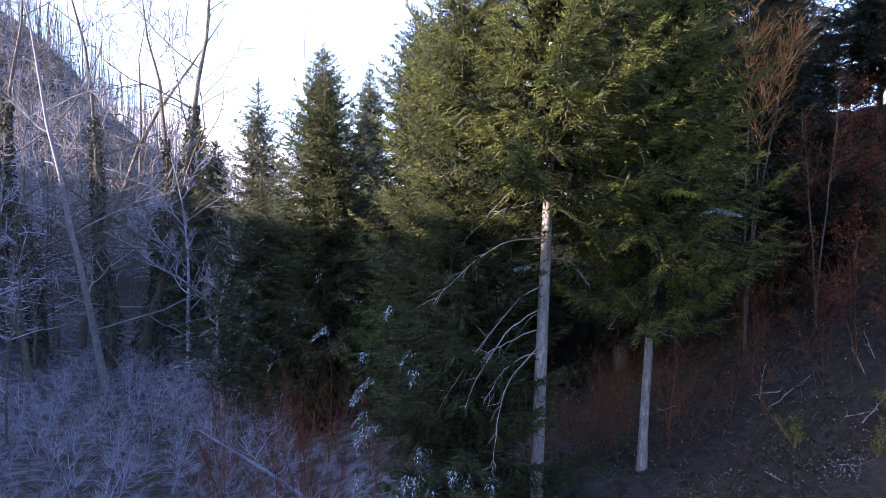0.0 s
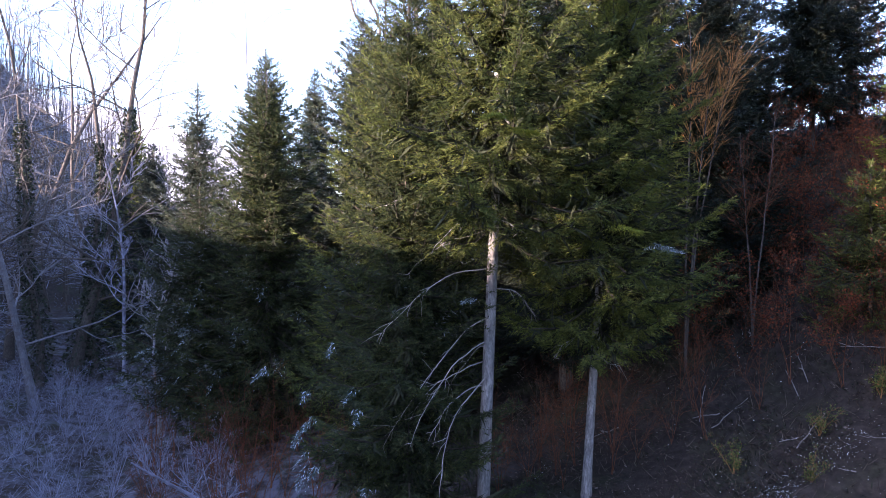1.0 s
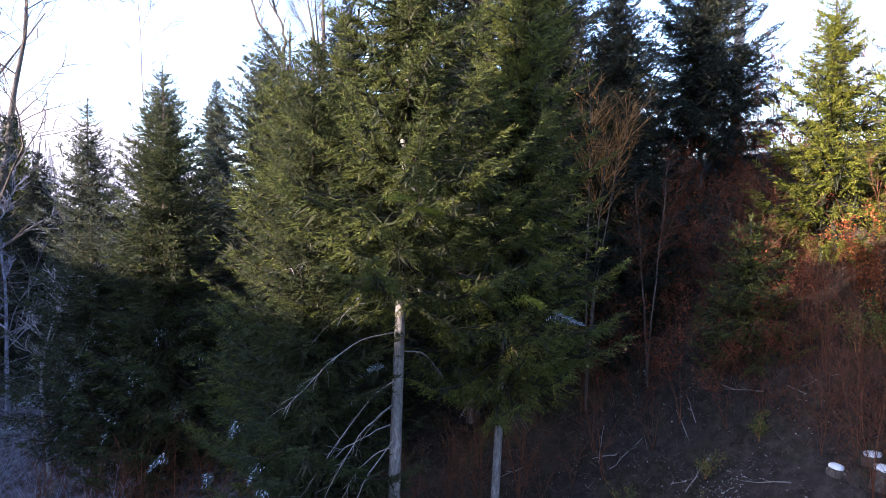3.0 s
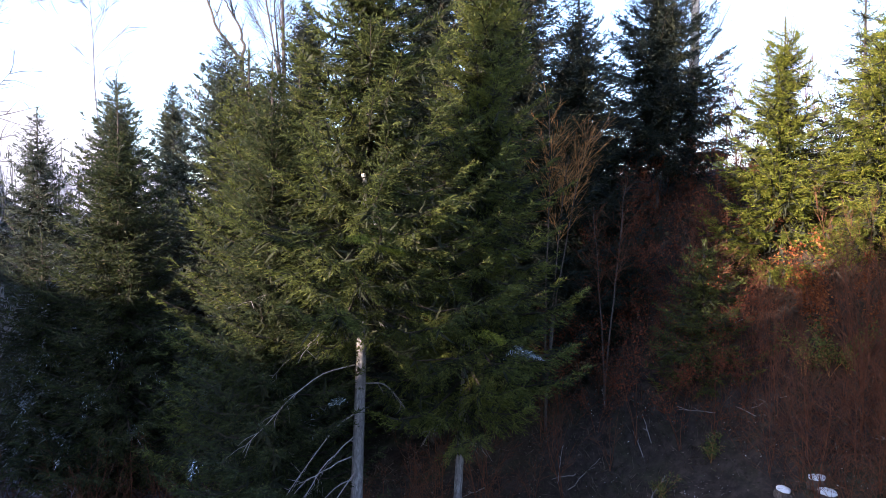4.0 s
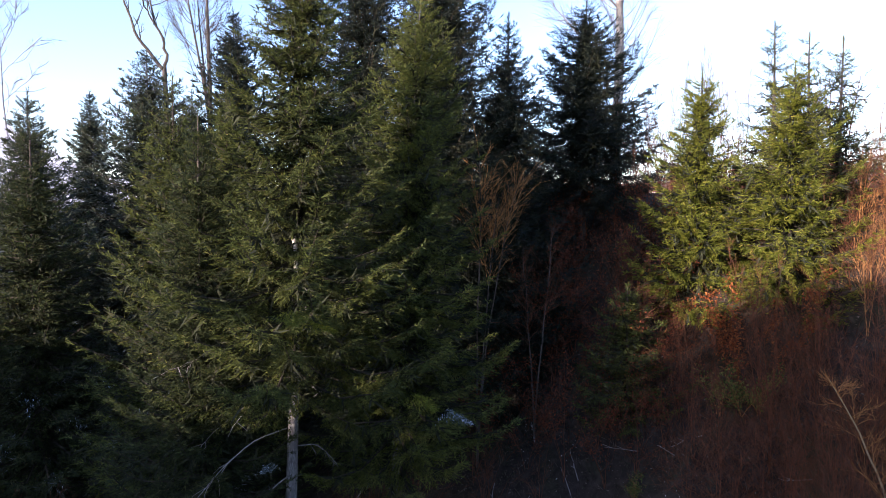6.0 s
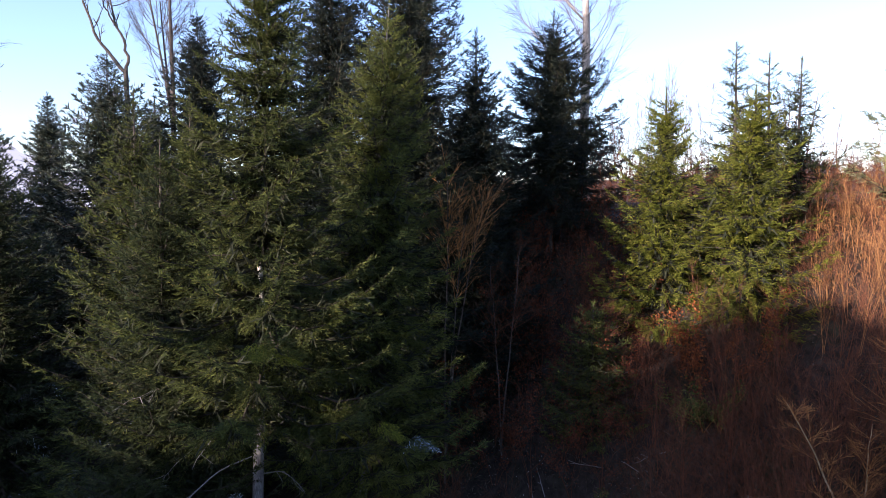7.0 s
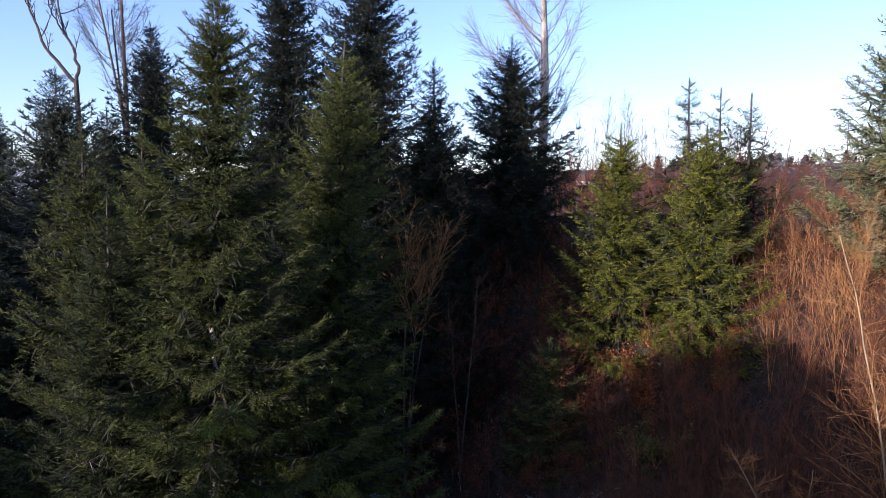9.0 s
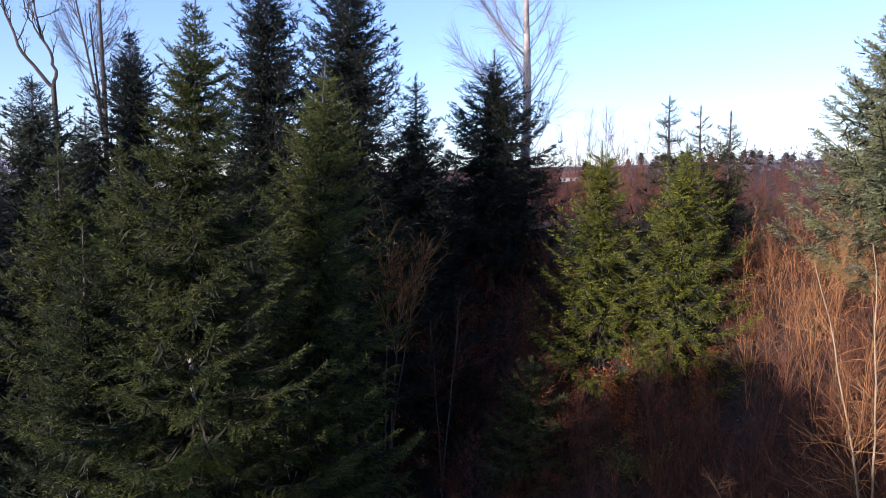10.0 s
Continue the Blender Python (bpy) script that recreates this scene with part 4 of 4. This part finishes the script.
def slim_tree(where, stems, seed, label, bark=M_BIRCH, girth=0.030, low=0.22, branches=34, rise=(0.3, 1.1), drop=0.25, twig=0.0034, name="birch_tree", category="birch tree", twigs=M_TWIG_OCHRE):
    """A young tree of several leaning stems with fine twigs. stems: height, lean in x and y; low: where the twigs begin; rise: how steeply they climb."""
    rng = np.random.default_rng(seed)
    root = thing(name, (*where, gz(*where) - 0.1), label, category, "small bare trees")
    fine = Soup()
    for h, lx, ly in stems:
        st = Soup()
        u = np.linspace(0, 1, 16)
        pts = np.stack([lx * u ** 1.6 + np.cumsum(rng.normal(0, 0.03, 16)) * u, ly * u ** 1.6 + np.cumsum(rng.normal(0, 0.03, 16)) * u, h * u], -1)
        st.tube(pts, girth * (1 - 0.85 * u) + 0.004, 8)
        part("stem", st, bark, root, smooth=True)
        for _ in range(branches):
            f = rng.uniform(low, 0.98)
            p = np.array([np.interp(f, u, pts[:, c]) for c in range(3)])
            d = unit(np.append(rng.normal(0, 0.7, 2), rng.uniform(*rise)))
            L = h * 0.26 * (1 - low) * (1.25 - f) / (1.05 - low) * rng.uniform(0.6, 1.3) + 0.25
            w = np.linspace(0, 1, 6)[:, None]
            q = p + d * L * w + np.array([0, 0, -drop * L]) * w ** 2.5 + np.cumsum(rng.normal(0, 0.015, (6, 3)), 0)
            fine.tube(q, 0.010 * (1.15 - f) * (1 - 0.8 * w[:, 0]) + twig * 0.9, 4)
            m = 16
            g = rng.uniform(0.1, 1.0, m)
            b = np.stack([np.interp(g, w[:, 0], q[:, c]) for c in range(3)], -1)
            blades(fine, rng, b, np.tile(d, (m, 1)), L * rng.uniform(0.2, 0.55, m), twig, 0.4)
    part("fine_branching", fine, twigs, root)["kind"] = "stuff"


# the ochre twigs of these slim trees have orange sunlight in their colour
slim_tree((9.1, 18.9), ((10.2, -0.2, -0.5), (9.5, 1.3, -0.4), (8.8, 0.7, -0.2)), 55, "slim bare tree with a fan of twigs painted sunlit orange", M_BARK_DARK, 0.036, 0.68, 26, (0.8, 1.8), -0.1, 0.0042, "bare_tree", "bare tree")
slim_tree((10.8, 18.2), ((6.9, 0.5, -0.2), (6.2, -0.4, 0.1)), 56, "slim bare shrub with red-brown twigs", M_BARK_DARK, 0.028, 0.5, 24, (0.5, 1.4), 0.0, 0.0038, "bare_tree", "bare tree", M_TWIG_RED)
slim_tree((15.15, 7.05), ((8.6, -1.2, 0.9), (9.0, 0.3, 0.5)), 57, "young birch with two pale leaning stems beside the thicket")
slim_tree((14.1, 8.6), ((4.2, -1.0, 0.9), (3.6, 0.9, 0.2)), 58, "low leaning birch with fine pale twigs")
slim_tree((16.9, 6.6), ((8.0, -0.5, 0.6),), 59, "slender birch with fine twigs painted sunlit orange")
bare_tree((-3.6, 20.5), 4.6, 0.085, 58, M_TWIG_FROST, "broken leaning trunk with frosted branches", deepest=3, kids=4, first=0.35, shrink=0.4, twig=0.006, lean=(-0.95, -0.35), name="leaning_tree", category="tree")
bare_tree((-10.3, 33.0), 9.0, 0.09, 59, M_BARK_GREY, "bare pale shrub tree before a spruce", deepest=3, kids=6, first=0.3, shrink=0.4, twig=0.009, wiggle=0.1)


def twig_stuff(name, label, count, box, keep, material, length, seed, width=0.006, up=0.8, category="undergrowth"):
    """Countless fine twigs or grass blades on the ground, one object."""
    rng = np.random.default_rng(seed)
    x, y = rng.uniform(box[0], box[1], count * 3), rng.uniform(box[2], box[3], count * 3)
    clump = np.sin(0.9 * x + 1.7 * np.sin(0.6 * y)) + np.sin(1.1 * y - 0.8 * x) + rng.normal(0, 0.8, len(x))
    ok = keep(x, y) & (clump > -0.4)
    x, y = x[ok][:count], y[ok][:count]
    z = ground_z(x, y) - 0.03
    d = np.stack([rng.normal(0, 1, len(x)), rng.normal(0, 1, len(x)), np.full(len(x), up * 2)], -1)
    s = Soup()
    blades(s, rng, np.stack([x, y, z], -1), d, length * rng.uniform(0.4, 1.3, len(x)), width, 0.3)
    tagged(new(name, s.mesh(name, material)), label, category, kind="stuff")


twig_stuff("frosted_grass", "dry grass and twigs white with hoarfrost", 15000, (-34, 2, 12, 75), lambda x, y: slope_q(x, y) < 4, M_GRASS_FROST, 0.42, 81, 0.007)
twig_stuff("dry_grass", "dry brown grass and bracken on the slope", 14000, (4, 27, 3, 27), lambda x, y: slope_q(x, y) > 8, M_GRASS_DRY, 0.4, 82, 0.008, 0.5, "grass")


twig_stuff("ground_cover", "low dark brambles and moss with frosted specks", 46000, (2, 18, 8, 26), lambda x, y: (slope_q(x, y) > 8) & (slope_q(x, y) < 24), M_COVER, 0.17, 84, 0.013, 0.3, "ground cover")
twig_stuff("frost_specks", "scattered specks of frost on the slope", 1000, (4, 14, 9, 19), lambda x, y: (slope_q(x, y) > 9) & (slope_q(x, y) < 17), M_SNOW, 0.05, 85, 0.007, 0.4, "frost")


twig_stuff("thicket_floor", "dense low red-brown twigs on the thicket floor", 22000, (12, 26, 3, 17), lambda x, y: (slope_q(x, y) > 15) & (slope_q(x, y) < 26), M_TWIG_RED, 0.75, 86, 0.006, 0.6, "undergrowth")


def litter():
    rng = np.random.default_rng(83)
    c = 16000
    x, y = rng.uniform(0, 24, c), rng.uniform(5, 25, c)
    z = ground_z(x, y) + rng.uniform(0.01, 0.06, c)
    d = unit(np.stack([rng.normal(0, 1, c), rng.normal(0, 1, c), rng.normal(0, 0.35, c)], -1))
    s = Soup()
    s.shoots(np.stack([x, y, z], -1), d * rng.uniform(0.05, 0.13, c)[:, None], unit(np.cross(d, rng.normal(0, 0.4, (c, 3)) + np.array([0, 0, 1.0]))) * 0.03, np.zeros((c, 3)) + rng.normal(0, 0.01, (c, 3)))
    tagged(new("leaf_litter", s.mesh("leaf_litter", M_LITTER)), "fallen brown leaves strewn over the slope", "fallen leaves", kind="stuff")


litter()


def far_woods(name, label, spots, seed, bark, material, tall, twigs=40, width=0.035):
    """Bare woodland too far off to count: one mesh of trunks, with one of twigs."""
    rng = np.random.default_rng(seed)
    s, f_ = Soup(), Soup()
    for x, y in spots:
        h = tall * rng.uniform(0.6, 1.2)
        z = gz(x, y) - 0.3
        u = np.linspace(0, 1, 6)
        b = rng.normal(0, 0.07, 2)
        pts = np.stack([x + b[0] * h * u + rng.normal(0, 0.15, 6), y + b[1] * h * u + rng.normal(0, 0.15, 6), z + h * u], -1)
        s.tube(pts, 0.0065 * h * rng.uniform(0.6, 1.2) * (1 - 0.9 * u) + 0.01, 5)
        for k in range(twigs // 4):
            f = rng.uniform(0.15, 0.97)
            p = np.array([np.interp(f, u, pts[:, c]) for c in range(3)])
            d = unit(np.append(rng.normal(0, 1, 2), rng.uniform(0.0, 1.0)))
            L = h * 0.30 * (1.2 - f) * rng.uniform(0.4, 1.1)
            e = p + d * L
            f_.tube(np.array([p, (p + e) / 2 + rng.normal(0, 0.12, 3), e]), np.array([0.0025 * h * (1.1 - f) + 0.01, 0.014, 0.006]), 3)
            g = rng.uniform(0.2, 1, 6)[:, None]
            blades(f_, rng, p * (1 - g) + e * g, np.tile(d, (6, 1)), L * rng.uniform(0.3, 0.8, 6), width * 0.4, 0.5)
    ob = tagged(new(name, s.mesh(name, bark)), label, "woodland", kind="stuff")
    part("fine_branching", f_, material, ob)["kind"] = "stuff"


rs = np.random.default_rng(91)
hill = [(x, y) for x, y in zip(rs.uniform(-75, -14, 4000), rs.uniform(28, 105, 4000)) if -48 < slope_q(x, y) < -7 and -0.78 * y < x < -0.33 * y][:190]
hill += [(-a * y, y) for a, y in zip(rs.uniform(0.36, 0.72, 120), rs.uniform(62, 112, 120))]
far_woods("hillside_woods", "bare frosted woodland on the valley side", hill, 92, M_BARK_DARK, M_TWIG_FROST, 15, 70, 0.035)
head = [(x, y) for x, y in zip(rs.uniform(-70, 10, 4000), rs.uniform(58, 150, 4000)) if -34 < slope_q(x, y) < 22 and -0.68 * y < x < -0.2 * y][:230]
far_woods("valley_woods", "bare grey woodland further up the valley", head, 93, M_BARK_DARK, M_BARK_GREY, 12, 50, 0.05)
crest = [(x, y) for x, y in zip(rs.uniform(23, 62, 800), rs.uniform(5, 55, 800)) if slope_q(x, y) > 25.5][:330]
far_woods("plateau_thicket", "reddish bare thicket on the plateau", crest, 94, M_TWIG_RED, M_TWIG_RED, 4.2, 64, 0.018)

# ---------------------------------------------------------------- small things on the slope


def stump(x, y, r, h, tilt, seed):
    rng = np.random.default_rng(seed)
    z = gz(x, y)
    root = thing("tree_stump", (x, y, z - 0.12, tilt, tilt * 0.5, 0), "low cut tree stump with a snow cap", "tree stump", "stumps on the slope")
    s = Soup()
    a = np.arange(16) * 2 * np.pi / 16
    prof = ((-0.05, 1.35), (0.1, 1.1), (h * 0.6, 1.0), (h + 0.1, 0.97), (h + 0.12, 0.9))
    lob = 1 + 0.05 * np.sin(3 * a + seed) + 0.03 * np.sin(7 * a)
    v = np.array([[(r * k * l * math.cos(t), r * k * l * math.sin(t), zz) for t, l in zip(a, lob)] for zz, k in prof]).reshape(-1, 3)
    q = [(i * 16 + j, i * 16 + (j + 1) % 16, (i + 1) * 16 + (j + 1) % 16, (i + 1) * 16 + j) for i in range(4) for j in range(16)]
    s.add(np.vstack([v, [[0, 0, h + 0.12]]]), tri=[(64 + j, 64 + (j + 1) % 16, 80) for j in range(16)], quad=q)
    part("stump_wood", s, M_BARK_DARK, root)
    c = Soup()
    prof = ((h + 0.124, 0.96), (h + 0.16, 0.98), (h + 0.19, 0.85), (h + 0.205, 0.5))
    v = np.array([[(r * k * l * math.cos(t), r * k * l * math.sin(t), zz + rng.normal(0, 0.004)) for t, l in zip(a, lob)] for zz, k in prof]).reshape(-1, 3)
    q = [(i * 16 + j, i * 16 + (j + 1) % 16, (i + 1) * 16 + (j + 1) % 16, (i + 1) * 16 + j) for i in range(3) for j in range(16)]
    c.add(np.vstack([v, [[0, 0, h + 0.21]]]), tri=[(48 + j, 48 + (j + 1) % 16, 64) for j in range(16)], quad=q)
    part("snow_cap", c, M_SNOW, root, "white snow cap", True)


stump(12.05, 12.25, 0.17, 0.0, 6, 1)
stump(12.55, 11.75, 0.19, 0.04, -4, 2)
stump(12.35, 11.35, 0.20, 0.25, 5, 3)


def fallen_branch(x, y, length, turn, seed):
    rng = np.random.default_rng(seed)
    a = radians(turn)
    u = np.linspace(0, 1, 7)
    px, py = x + length * (u - 0.5) * math.cos(a), y + length * (u - 0.5) * math.sin(a)
    pz = ground_z(px, py)
    k = np.polyfit(u, pz, 1)
    pz = np.maximum(np.polyval(k, u), pz) + 0.02
    z0 = float(pz.min())
    root = thing("fallen_branch", (x, y, z0), "fallen grey dead branch lying on the slope", "branch", "fallen branches")
    s = Soup()
    pts = np.stack([px - x, py - y + rng.normal(0, 0.02, 7), pz - z0], -1)
    s.tube(pts, 0.014 * (1 - 0.7 * u) + 0.004, 5)
    for _ in range(4):
        f = rng.uniform(0.3, 0.9)
        p = np.array([np.interp(f, u, pts[:, c]) for c in range(3)])
        q = p + np.array([math.cos(a + rng.choice([-0.7, 0.7])), math.sin(a + rng.choice([-0.7, 0.7])), rng.uniform(0.1, 0.5)]) * length * 0.2
        s.tube(np.array([p, (p + q) / 2, q]), np.array([0.01, 0.007, 0.003]), 4)
    part("wood", s, M_BARK_DEAD, root)


rs = np.random.default_rng(95)
for i in range(24):
    x, y = rs.uniform(6.5, 14.5), rs.uniform(11, 19)
    fallen_branch(x, y, rs.uniform(0.4, 1.3), rs.uniform(0, 180), i)


def snow_patch(x, y, size, seed):
    rng = np.random.default_rng(seed)
    s = Soup()
    c = 240
    px, py = x + rng.normal(0, size, c), y + rng.normal(0, size * 0.6, c)
    d = unit(np.stack([rng.normal(0, 1, c), rng.normal(0, 1, c), rng.normal(0.2, 0.2, c)], -1))
    s.shoots(np.stack([px, py, ground_z(px, py) + 0.03], -1), d * rng.uniform(0.03, 0.07, c)[:, None], unit(np.cross(d, np.array([0.1, 0.1, 1.0]))) * 0.009, np.zeros((c, 3)))
    tagged(new("snow_patch", s.mesh("snow_patch", M_SNOW)), "thin broken snow on leaves of the slope", "snow", kind="stuff")


for x, y, k in ((8.7, 13.2, 0.5), (10.2, 13.6, 0.6)):
    snow_patch(x, y, k, int(x * 10))

# ---------------------------------------------------------------- the distance


def backdrop(name, label, r, az0, az1, top, bottom, seed, colour, glow):
    """A far hill as one curved sheet with a wooded outline; its glow stands in for haze."""
    rng = np.random.default_rng(seed)
    m = 240
    a = np.radians(np.linspace(az0, az1, m))
    e = np.interp(np.linspace(0, 1, m), np.linspace(0, 1, len(top)), top) + np.interp(np.linspace(0, 1, m), np.linspace(0, 1, 60), rng.normal(0, 0.15, 60)) + rng.normal(0, 0.10, m)
    s = Soup()
    rows = [np.stack([r * np.sin(a), r * np.cos(a), 12 + r * np.tan(np.radians(bottom + (e - bottom) * k))], -1) for k in (0, 0.5, 1)]
    q = [(i * m + j, i * m + j + 1, (i + 1) * m + j + 1, (i + 1) * m + j) for i in range(2) for j in range(m - 1)]
    s.add(np.concatenate(rows), quad=q)
    n = Nodes(name)
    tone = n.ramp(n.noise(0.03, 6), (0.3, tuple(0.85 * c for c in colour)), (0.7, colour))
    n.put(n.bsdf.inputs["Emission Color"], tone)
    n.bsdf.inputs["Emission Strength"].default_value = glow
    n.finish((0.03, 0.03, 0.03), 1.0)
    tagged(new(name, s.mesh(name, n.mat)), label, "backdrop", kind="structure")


backdrop("backdrop_hill", "wooded hill beyond the valley in painted glowing haze", 600, -50, 8, (12, 11.5, 11, 10.6, 10.2, 9.3, 7.2, 3.6, 2.4, 2), -3, 5, (0.37, 0.37, 0.385), 0.95)
far_hill = [(230 * math.sin(a) * k, 230 * math.cos(a) * k) for a, k in zip(rs.uniform(0.7, 1.25, 340), rs.uniform(1.3, 1.78, 340))]
# grey twig colour stands in for haze over the far wood
far_woods("far_woods", "far woodland on the horizon, twigs greyed for painted haze", far_hill, 96, M_BARK_DARK, M_BARK_DULL, 9, 24, 0.6)
for i, (a, r) in enumerate(zip(rs.uniform(0.78, 1.15, 40), rs.uniform(375, 430, 40))):
    spruce((r * math.sin(a), r * math.cos(a)), gz(r * math.sin(a), r * math.cos(a)) + rs.uniform(3.5, 8), 3.4, seed=200 + i, lod=9, density=0.5, needles=M_NEEDLE_SHADE_BLUE,
           whorl=1.3, label="far dark spruce on the horizon", group="far spruces")
spruce((76, 85), 22.4, 2.4, seed=230, lod=3, needles=M_NEEDLE_SHADE_BLUE, label="dark spruce on the far plateau", group="far spruces")


def house():
    x, y = 214, 251
    z = gz(x, y)
    root = thing("house", (x, y, z - 1.2, 0, 0, -35), "far white house with a dark gabled roof", "house")
    m = Nodes("house_plaster")
    plaster = m.finish(m.mix(m.noise(0.8), (0.34, 0.32, 0.30), (0.45, 0.44, 0.42)), 0.9)
    m = Nodes("roof_tiles")
    tiles = m.finish(m.mix(m.noise(1.5, 6), (0.10, 0.055, 0.045), (0.19, 0.11, 0.09)), 0.8)
    m = Nodes("window_glass")
    glass = m.finish((0.03, 0.04, 0.05), 0.1)

    def box(s, c, d):
        v = [(c[0] + i * d[0] / 2, c[1] + j * d[1] / 2, c[2] + k * d[2] / 2) for i in (-1, 1) for j in (-1, 1) for k in (-1, 1)]
        s.add(v, quad=[(0, 1, 3, 2), (4, 6, 7, 5), (0, 4, 5, 1), (2, 3, 7, 6), (0, 2, 6, 4), (1, 5, 7, 3)])
    s = Soup()
    box(s, (0, 0, 1.4), (9, 6, 3.2))
    s.add([(-4.5, -3, 3), (-4.5, 3, 3), (-4.5, 0, 5.4), (4.5, -3, 3), (4.5, 3, 3), (4.5, 0, 5.4)], tri=[(0, 2, 1), (3, 4, 5)])
    part("wall", s, plaster, root)
    for sg in (-1, 1):
        s = Soup()
        v = [(i * 5, sg * 3.6, 2.6) for i in (-1, 1)] + [(i * 5, 0, 5.55) for i in (-1, 1)]
        s.add(v + [(a, b, c + 0.2) for a, b, c in v], quad=[(0, 1, 3, 2), (4, 6, 7, 5), (0, 4, 5, 1), (2, 3, 7, 6), (0, 2, 6, 4), (1, 5, 7, 3)])
        part("roof", s, tiles, root)
    for i in (-3, 0, 3):
        s = Soup()
        box(s, (i, -3.02, 1.6), (1.1, 0.1, 1.2))
        part("window", s, glass, root)


house()
